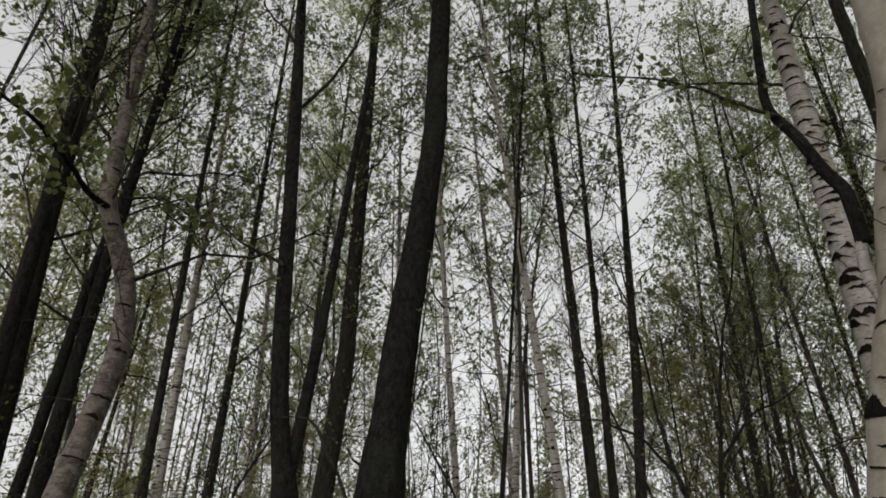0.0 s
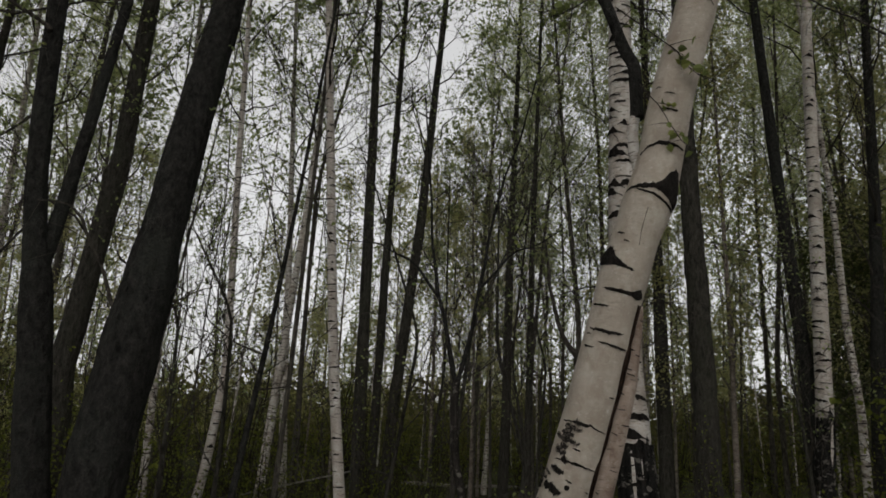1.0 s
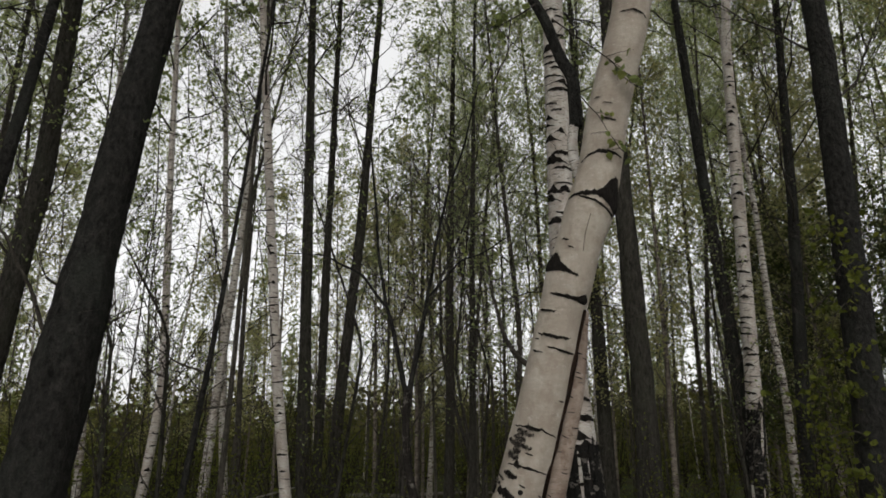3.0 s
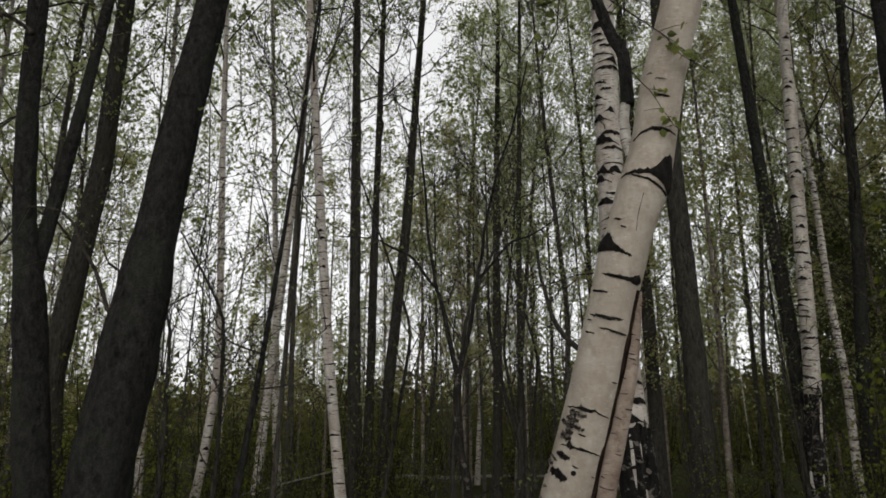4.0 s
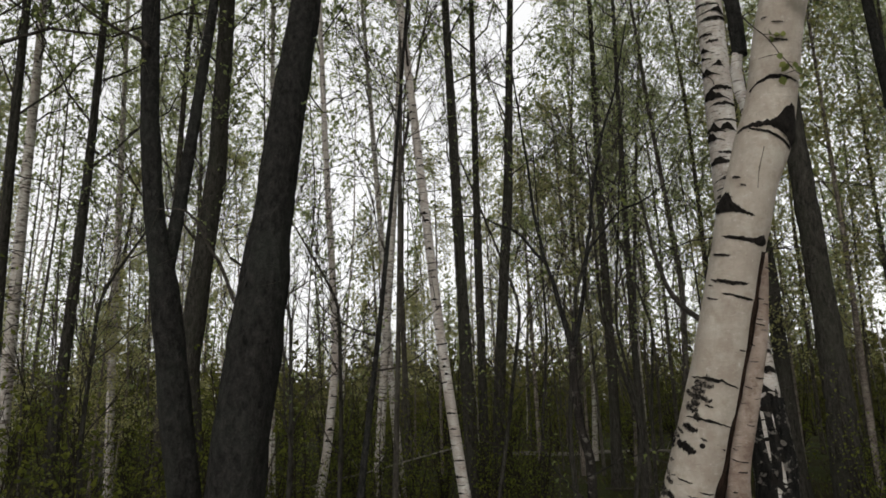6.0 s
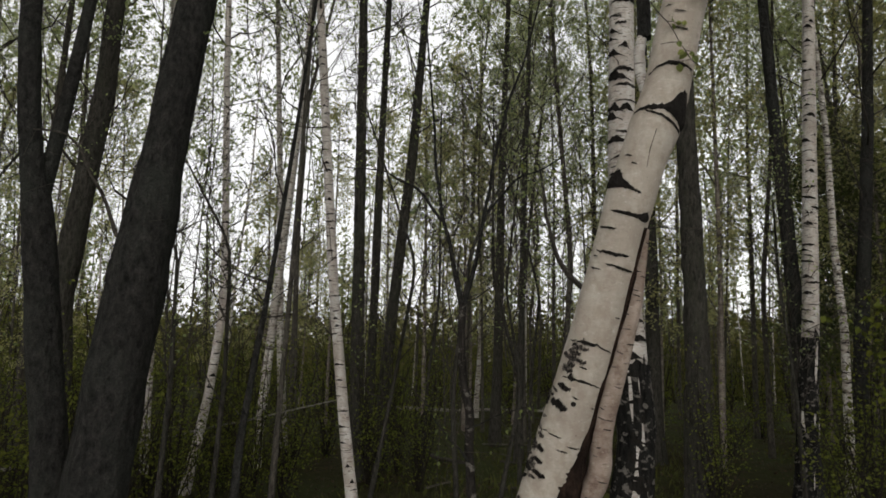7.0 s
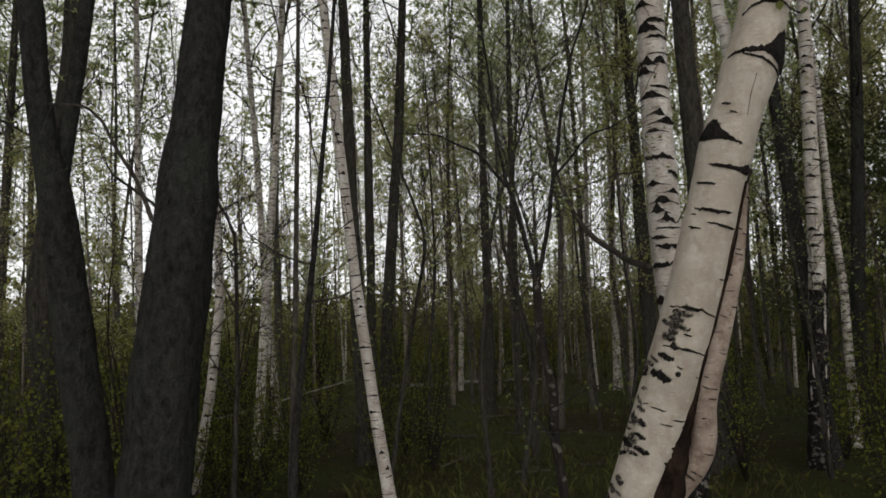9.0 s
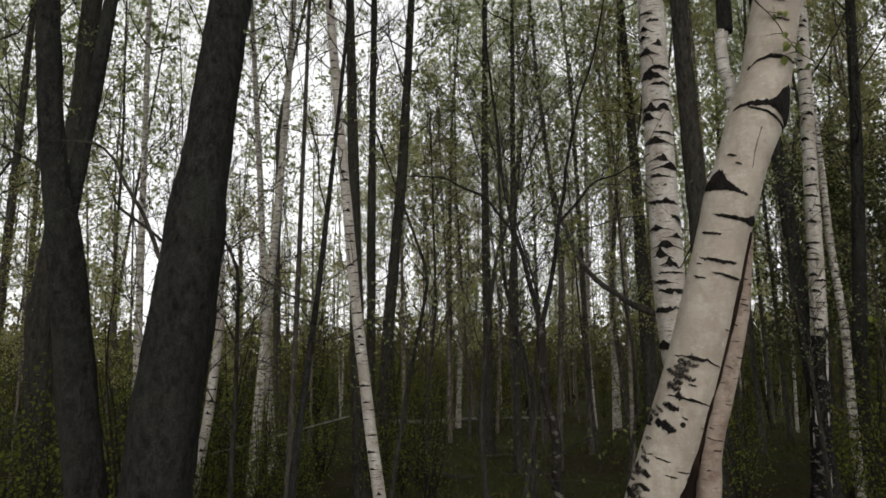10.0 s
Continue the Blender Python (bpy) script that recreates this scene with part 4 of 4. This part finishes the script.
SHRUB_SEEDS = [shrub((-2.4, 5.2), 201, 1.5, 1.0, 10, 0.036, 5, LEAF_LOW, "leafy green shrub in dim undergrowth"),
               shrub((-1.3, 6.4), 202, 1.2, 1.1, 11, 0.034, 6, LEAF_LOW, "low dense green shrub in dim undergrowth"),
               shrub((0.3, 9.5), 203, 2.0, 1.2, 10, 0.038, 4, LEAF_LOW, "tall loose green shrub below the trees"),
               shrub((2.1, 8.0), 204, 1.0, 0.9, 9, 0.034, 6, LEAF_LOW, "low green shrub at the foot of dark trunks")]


def scatter_shrubs():
    rng = np.random.default_rng(5)
    for x, y, k in [(-2.0, 4.4, 1.1), (-1.55, 5.0, 1.2), (-2.9, 4.9, 1.25), (-1.0, 5.7, 1.0), (-0.55, 6.3, 1.05), (-3.3, 6.2, 1.4), (-2.2, 7.3, 1.4), (-0.2, 7.4, 0.9), (0.5, 7.9, 0.9), (5.4, 4.3, 1.0), (6.6, 4.4, 1.1), (5.9, 6.6, 1.0), (7.4, 5.1, 1.2), (3.2, 9.6, 0.9), (1.2, 8.6, 1.0), (0.95, 7.3, 0.95), (1.4, 9.8, 1.2), (7.15, 5.55, 1.1), (4.72, 5.3, 0.75), (6.75, 5.75, 1.15), (0.0, 8.7, 1.2), (0.7, 10.3, 1.3), (2.0, 10.5, 1.2), (-0.6, 9.4, 1.3), (-1.0, 7.3, 1.2), (-1.4, 8.4, 1.3), (3.4, 11.8, 1.2), (-0.1, 6.8, 0.7), (0.15, 7.3, 0.75), (0.48, 7.1, 0.7), (-0.35, 7.2, 0.8), (0.7, 7.75, 0.7), (-0.65, 6.9, 0.8), (0.3, 7.7, 0.8)]:
        copy_thing(SHRUB_SEEDS[int(rng.integers(0, 4))], Matrix.Translation((x, y, float(ground_height(x, y)))) @ Matrix.Rotation(rng.uniform(0, 6.28), 4, "Z") @ Matrix.Diagonal((k, k, k, 1)))
    for i in range(210):
        a = radians(rng.uniform(-88, 38))
        d = rng.uniform(5.5, 30) if i < 90 else rng.uniform(16, 38)
        x, y = -math.sin(a) * d, math.cos(a) * d
        if 0.2 < x < 0.75 * y + 1.0 and d < 17 and x < 8:
            if rng.random() < 0.8:
                continue
        s = rng.uniform(0.7, 1.3) if i < 90 else rng.uniform(1.3, 2.1)
        m = Matrix.Translation((x, y, float(ground_height(x, y)) if d < 25 else 0.0)) @ Matrix.Rotation(rng.uniform(0, 6.28), 4, "Z") @ Matrix.Diagonal((s, s, s * rng.uniform(0.8, 1.2), 1))
        copy_thing(SHRUB_SEEDS[int(rng.integers(0, 4))], m)


scatter_shrubs()
for x, y, k in [(2.05, 8.1, 0.95), (2.55, 8.6, 0.9)]:
    copy_thing(SHRUB_SEEDS[2], Matrix.Translation((x, y, float(ground_height(x, y)))) @ Matrix.Diagonal((k * 0.7, k * 0.7, k, 1)))


# ---------- slender trees that fill the wood ----------
def slim_tree(kind, seed):
    rng = np.random.default_rng(seed)
    h = rng.uniform(10, 15)
    lean = rng.normal(0, 0.035, 2)
    pts = [(0, 0, 0), (*(lean * 3 + rng.normal(0, 0.08, 2)), 3.0), (*(lean * 6 + rng.normal(0, 0.12, 2)), 6.0), (*(lean * 9), 9.0)]
    r = rng.uniform(0.018, 0.042)
    if kind == "birch":
        return birch(pts, r, h, seed, "slender pale birch among many thin trunks", sides=8, first=rng.uniform(4, 6), limbs=20, limb=1.4, marks=10, dense=0.62, subs=2, leaf=0.04, group="slender wood trees")
    return alder(pts, r, h, seed, "slender dark alder among many thin trunks", sides=8, first=rng.uniform(3.2, 5.5), limbs=22, limb=1.4, dense=0.62, subs=2, leaf=0.04, group="slender wood trees")


def young_tree(seed):
    """A young leafy tree with a pointed crown that reaches low."""
    rng = np.random.default_rng(seed)
    h = rng.uniform(5.5, 8.5)
    pts = [(0, 0, 0), (*rng.normal(0, 0.06, 2), 2.5), (*rng.normal(0, 0.1, 2), h - 1)]
    return birch(pts, 0.035, h, seed, "young leafy tree with a pointed light green crown", sides=8, first=1.6, limbs=48, limb=0.95, marks=0, dim=True, dense=0.8, subs=3, leaf=0.046, group="young leafy trees", lush=10, leaf_mat=LEAF_OLIVE)


def young_wood():
    rng = np.random.default_rng(31)
    kinds = [young_tree(350 + i) for i in range(4)]
    spots = [(5.2, 19.0), (6.9, 16.5), (11.5, 17.5), (13.0, 14.0), (12.5, 10.5), (14.5, 11.0), (3.1, 20.5), (9.0, 19.5), (-3.2, 12.5), (-5.0, 11.0), (16, 8.5), (11.5, 6.5), (-1.6, 15), (13, 20), (17, 15), (1.6, 17.0), (9.4, 4.6), (-5.6, 8.0), (6.4, 8.9), (7.4, 8.1), (8.7, 6.4), (9.4, 6.9), (10.8, 7.6)]
    tall = [(5.70, 14.0, 8.0), (2.65, 14.0, 7.3), (5.82, 17.1, 10.2), (7.6, 15.4, 8.6), (9.6, 12.2, 8.0), (-2.8, 9.8, 3.6), (-1.9, 10.7, 3.9), (-4.2, 10.2, 3.8), (-0.9, 11.8, 3.6), (-3.4, 12.2, 4.2), (0.3, 12.6, 3.5), (-5.6, 12.4, 4.4), (1.1, 13.4, 3.6)]
    for i, (x, y) in enumerate(spots + [p[:2] for p in tall]):
        s = rng.uniform(0.85, 1.15) if i < len(spots) else tall[i - len(spots)][2] / 7.0
        m = Matrix.Translation((x, y, 0)) @ Matrix.Rotation(rng.uniform(0, 6.28), 4, "Z") @ Matrix.Diagonal((s, s, s, 1))
        if i < 4:
            kinds[i].matrix_basis = m
        else:
            copy_thing(kinds[int(rng.integers(0, 4))], m)


young_wood()


def leafy_wood():
    """Taller leafy trees that close the view with green."""
    rng = np.random.default_rng(41)
    kinds = []
    for i in range(5):
        tall = i > 2
        r = np.random.default_rng(370 + i)
        pts = [(0, 0, 0), (*r.normal(0, 0.1, 2), 3.0), (*r.normal(0, 0.2, 2), 6.0), (*r.normal(0, 0.25, 2), 9.0)]
        kinds.append(alder(pts, 0.05, 15.0 if tall else 11.5, 370 + i, "tall leafy tree with a dense green crown" if tall else "leafy tree with a dense fresh green crown", sides=8, first=5.8 if tall else 2.6, limbs=50 if tall else 46, limb=1.75 if tall else 1.6, dense=0.85, subs=3, leaf=0.047, group="leafy trees", lush=11, leaf_mat=LEAF_MASS))
    spots = [(9.2, 3.4), (9.9, 5.4), (12.4, 11.0), (10.6, 8.2), (8.9, 10.4), (11.8, 11.8), (7.3, 12.8), (-4.6, 6.9), (-5.3, 9.6), (-3.9, 14.5), (13.6, 7.2), (5.6, 9.7), (12.6, 4.0), (-6.5, 6.0), (11.0, 4.5), (10.5, 6.6), (12.0, 5.6), (9.6, 9.3), (12.1, 9.6), (-6.3, 8.9), (-2.6, 16.2), (-7.0, 11.0), (8.2, 15.5), (10.2, 14.0), (7.0, 9.6), (6.2, 15.2), (14.5, 13.2), (-0.9, 18.5), (-2.3, 11.3), (1.9, 13.6), (6.0, 11.7), (6.9, 10.6), (13.4, 16.2), (10.4, 19.2), (15.8, 13.5), (16.5, 7.0)]
    for i, (x, y) in enumerate(spots):
        k = rng.uniform(0.85, 1.15)
        m = Matrix.Translation((x, y, 0)) @ Matrix.Rotation(rng.uniform(0, 6.28), 4, "Z") @ Matrix.Diagonal((k, k, k, 1))
        if i < 5:
            kinds[i].matrix_basis = m
        else:
            copy_thing(kinds[int(rng.integers(0, 5)) if i < 16 else int(rng.integers(2, 5)) if i < 34 else int(rng.integers(3, 5)) if i < 36 else int(rng.integers(0, 5))], m)
    shade_trees_behind(kinds)


def shade_trees_behind(kinds):
    """Unseen trees added behind the path, their crowns there to dim the foreground."""
    rng = np.random.default_rng(47)
    for x, y in [(-3.2, -1.6), (-1.0, -4.2), (2.4, -3.4), (5.2, -1.2), (-5.4, 1.4), (0.8, -7.2), (-4.6, -5.4), (5.0, -5.6), (7.6, 0.8), (-7.4, -2.0), (-2.6, -8.6), (8.6, -3.4)]:
        k = rng.uniform(0.9, 1.2)
        copy_thing(kinds[int(rng.integers(3, 5))], Matrix.Translation((x, y, 0)) @ Matrix.Rotation(rng.uniform(0, 6.28), 4, "Z") @ Matrix.Diagonal((k, k, k, 1)))


def bushy_edge():
    """Dense dim young trees, green down to the ground, that close the wood beside the dark alders."""
    rng = np.random.default_rng(43)
    kinds = []
    for i in range(2):
        r = np.random.default_rng(390 + i)
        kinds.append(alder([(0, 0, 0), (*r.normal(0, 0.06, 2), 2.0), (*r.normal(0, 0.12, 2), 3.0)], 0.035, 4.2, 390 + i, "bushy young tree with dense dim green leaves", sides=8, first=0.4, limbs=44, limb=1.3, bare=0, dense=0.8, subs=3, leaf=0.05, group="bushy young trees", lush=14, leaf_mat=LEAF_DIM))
    for i, (x, y) in enumerate([(9.0, 5.5), (10.4, 5.0), (9.6, 7.1), (11.2, 6.4), (8.3, 3.6), (10.6, 8.6)]):
        k = rng.uniform(0.85, 1.2)
        m = Matrix.Translation((x, y, 0)) @ Matrix.Rotation(rng.uniform(0, 6.28), 4, "Z") @ Matrix.Diagonal((k, k, k, 1))
        if i < 2:
            kinds[i].matrix_basis = m
        else:
            copy_thing(kinds[i % 2], m)


leafy_wood()
bushy_edge()


def fill_wood():
    rng = np.random.default_rng(9)
    kinds = [slim_tree("birch" if i % 5 == 0 else "alder", 300 + i) for i in range(10)]
    spots = []
    while len(spots) < 215:
        front = len(spots) < 185
        a = radians(rng.uniform(-80, 36) if front else rng.uniform(36, 280))
        d = math.sqrt(rng.uniform(11.0**2, 36**2)) if front else math.sqrt(rng.uniform(6.0**2, 26**2))
        x, y = -math.sin(a) * d, math.cos(a) * d
        if not front and -0.55 < math.atan2(-0.42 * y + 0.91 * x, -0.42 * x - 0.91 * y) < 0.55 and d < 22:
            continue
        if any(abs(x - p) + abs(y - q) < 1.0 for p, q in spots):
            continue
        if front and -0.05 < x / max(y, 1) < 0.2 and rng.random() < 0.65:
            continue
        if front and 2.8 < x < 11 and d < 17.5 and x < 0.8 * y and rng.random() < 0.75:
            continue
        spots.append((x, y))
    for i, (x, y) in enumerate(spots):
        s = rng.uniform(0.85, 1.2)
        m = Matrix.Translation((x, y, 0)) @ Matrix.Rotation(rng.uniform(0, 6.28), 4, "Z") @ Matrix.Diagonal((s, s, s, 1))
        if i < 10:
            d = math.hypot(x, y)
            kinds[i].matrix_basis = Matrix.Translation((x * (21 / d - 1), y * (21 / d - 1), 0)) @ m if i % 5 == 0 and d < 18 else m
        else:
            k = int(rng.integers(0, 10))
            copy_thing(kinds[k + 1 if k % 5 == 0 and math.hypot(x, y) < 18 else k], m)


fill_wood()


def far_woods():
    """Thin stems, twigs and leaf clumps beyond the wood, too many to count."""
    rng = np.random.default_rng(12)
    stems, wood, green, bush = Geo(), Geo(), Geo(), Geo()
    for _ in range(380):
        a, d = radians(rng.uniform(-85, 40)), math.sqrt(rng.uniform(36**2, 70**2))
        if -0.2 < a < 0.05 and rng.random() < 0.6:
            continue
        b = np.array([-math.sin(a) * d, math.cos(a) * d, -0.1])
        h = rng.uniform(9, 16)
        f = np.linspace(0, 1, 6)
        path = b + np.stack([rng.normal(0, 0.5) * f, rng.normal(0, 0.5) * f, h * f], 1)
        tube(stems, path, rng.uniform(0.035, 0.08) * (1.05 - f), 4)
        n = 100
        g = rng.uniform(0.3, 1, n)
        s = np.stack([np.interp(g, f, path[:, c]) for c in range(3)], 1)
        w = unit(rng.normal(0, 1, (n, 3)) + [0, 0, 0.5])
        ln = rng.uniform(0.4, 1.5, n) * (1.25 - g)
        shoots_thin(wood, s, w, ln, 0.012 + 0 * ln, 0.1 * ln)
        for _ in range(4):
            tiny_leaves(green, s + w * (ln * rng.uniform(0.3, 1.1, n))[:, None], rng.uniform(0.1, 0.22, n), rng)
    for _ in range(400):
        a, d, m = radians(rng.uniform(-85, 40)), math.sqrt(rng.uniform(34**2, 60**2)), 260
        h = 3.7 * rng.uniform(0.45, 1.35)
        low = np.array([-math.sin(a) * d, math.cos(a) * d, 0.0]) + np.stack([rng.normal(0, 1.9, m), rng.normal(0, 1.9, m), h * rng.random(m) ** 0.8], 1)
        tiny_leaves(bush, low, rng.uniform(0.2, 0.42, m), rng)
    woods = tagged(new("far_woods"), "far thin trunks and pale spring foliage", "woods", kind="stuff")
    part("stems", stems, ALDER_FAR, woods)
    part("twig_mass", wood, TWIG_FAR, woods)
    part("thicket", bush, THICKET, woods, smooth=False)
    part("foliage", green, LEAF_DARK, woods, smooth=False)


far_woods()


# ---------- forest floor ----------
def floor_cover():
    rng = np.random.default_rng(21)
    n = 26000
    d, a = 3.0 + 20 * rng.random(n) ** 1.3, np.radians(rng.uniform(-80, 36, n))
    x, y = -np.sin(a) * d, np.cos(a) * d
    z = ground_height(x, y) + 0.012
    g = Geo()
    leaves(g, np.stack([x, y, z], 1), rng.uniform(0.025, 0.055, n), rng, 0.0)
    tagged(new("leaf_litter", g.mesh("leaf_litter", LITTER, False)), "brown dead leaves scattered on the forest floor", "leaf litter", kind="stuff")
    n = 34000
    d, a = 3.0 + 22 * rng.random(n) ** 1.2, np.radians(rng.uniform(-80, 36, n))
    x, y = -np.sin(a) * d, np.cos(a) * d
    keep = noise_field(x, y) > -0.15
    x, y = x[keep], y[keep]
    n = len(x)
    b = np.stack([x, y, ground_height(x, y) - 0.01], 1)
    w = unit(np.stack([rng.normal(0, 0.45, n), rng.normal(0, 0.45, n), np.ones(n)], 1))
    h = rng.uniform(0.04, 0.16, n)[:, None]
    s = unit(np.cross(w, rng.normal(0, 1, (n, 3)))) * 0.004
    v = np.stack([b - s, b + s, b + w * h * 0.6 + s * 0.7, b + w * h + rng.normal(0, 0.03, (n, 3))], 1)
    g = Geo()
    g.add(v, ((np.arange(n) * 4)[:, None] + np.array([[0, 1, 2, 3]])))
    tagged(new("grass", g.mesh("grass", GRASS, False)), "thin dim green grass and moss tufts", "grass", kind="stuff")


def noise_field(x, y):
    return np.sin(x * 0.8 + 2) * np.cos(y * 0.6 - 1) + 0.6 * np.sin(x * 1.9 - y * 1.3)


floor_cover()


def fallen_log(a, b, radius, label, mat=DEADWOOD, seed=1):
    rng = np.random.default_rng(seed)
    a, b = np.array(a, float), np.array(b, float)
    ob = tagged(new("fallen_log"), label, "log", "fallen wood")
    ob.location = a
    f = np.linspace(0, 1, 24)
    path = (b - a) * f[:, None]
    path[1:-1] += np.cumsum(rng.normal(0, radius * 0.25, (22, 3)), 0) * np.sin(np.pi * f[1:-1])[:, None]
    g = Geo()
    tube(g, path, radius * (1.1 - 0.6 * f), 10, 0.06, rng)
    part("stem", g, mat, ob)
    for k in rng.integers(4, 22, 5):
        s = Geo()
        twigs(s, path[k][None], unit(rng.normal(0, 1, (1, 3)) + [0, 0, 0.8]), rng.uniform(0.15, 0.5, 1), np.full(1, radius * 0.25), np.zeros(1))
        part("snag", s, mat, ob)


fallen_log((5.4, 18.2, 0.16), (9.7, 16.4, 0.2), 0.05, "thin pale fallen trunk across the clearing", BLEACHED, seed=3)
fallen_log((3.3, 10.36, 0.04), (3.9, 9.28, 0.04), 0.04, "dark rotting log on the forest floor", TWIG, seed=4)
fallen_log((-2.2, 9.62, 0.0), (1.93, 8.80, 0.97), 0.019, "pale dead pole propped against a dark trunk", BLEACHED, seed=5)
for i, (a, b) in enumerate([((3.50, 7.40), (3.78, 7.22)), ((3.15, 6.88), (3.50, 6.74)), ((3.95, 6.86), (4.34, 6.61)), ((2.6, 7.6), (3.1, 7.9)), ((4.4, 9.4), (5.0, 9.0)), ((5.0, 11.4), (5.9, 11.0)), ((2.3, 9.3), (2.9, 9.7)), ((6.0, 12.6), (6.4, 11.9))]):
    fallen_log((*a, 0.025), (*b, 0.03), 0.014, "short pale stick lying on the forest floor", DEADWOOD if i % 2 else TWIG, 60 + i)
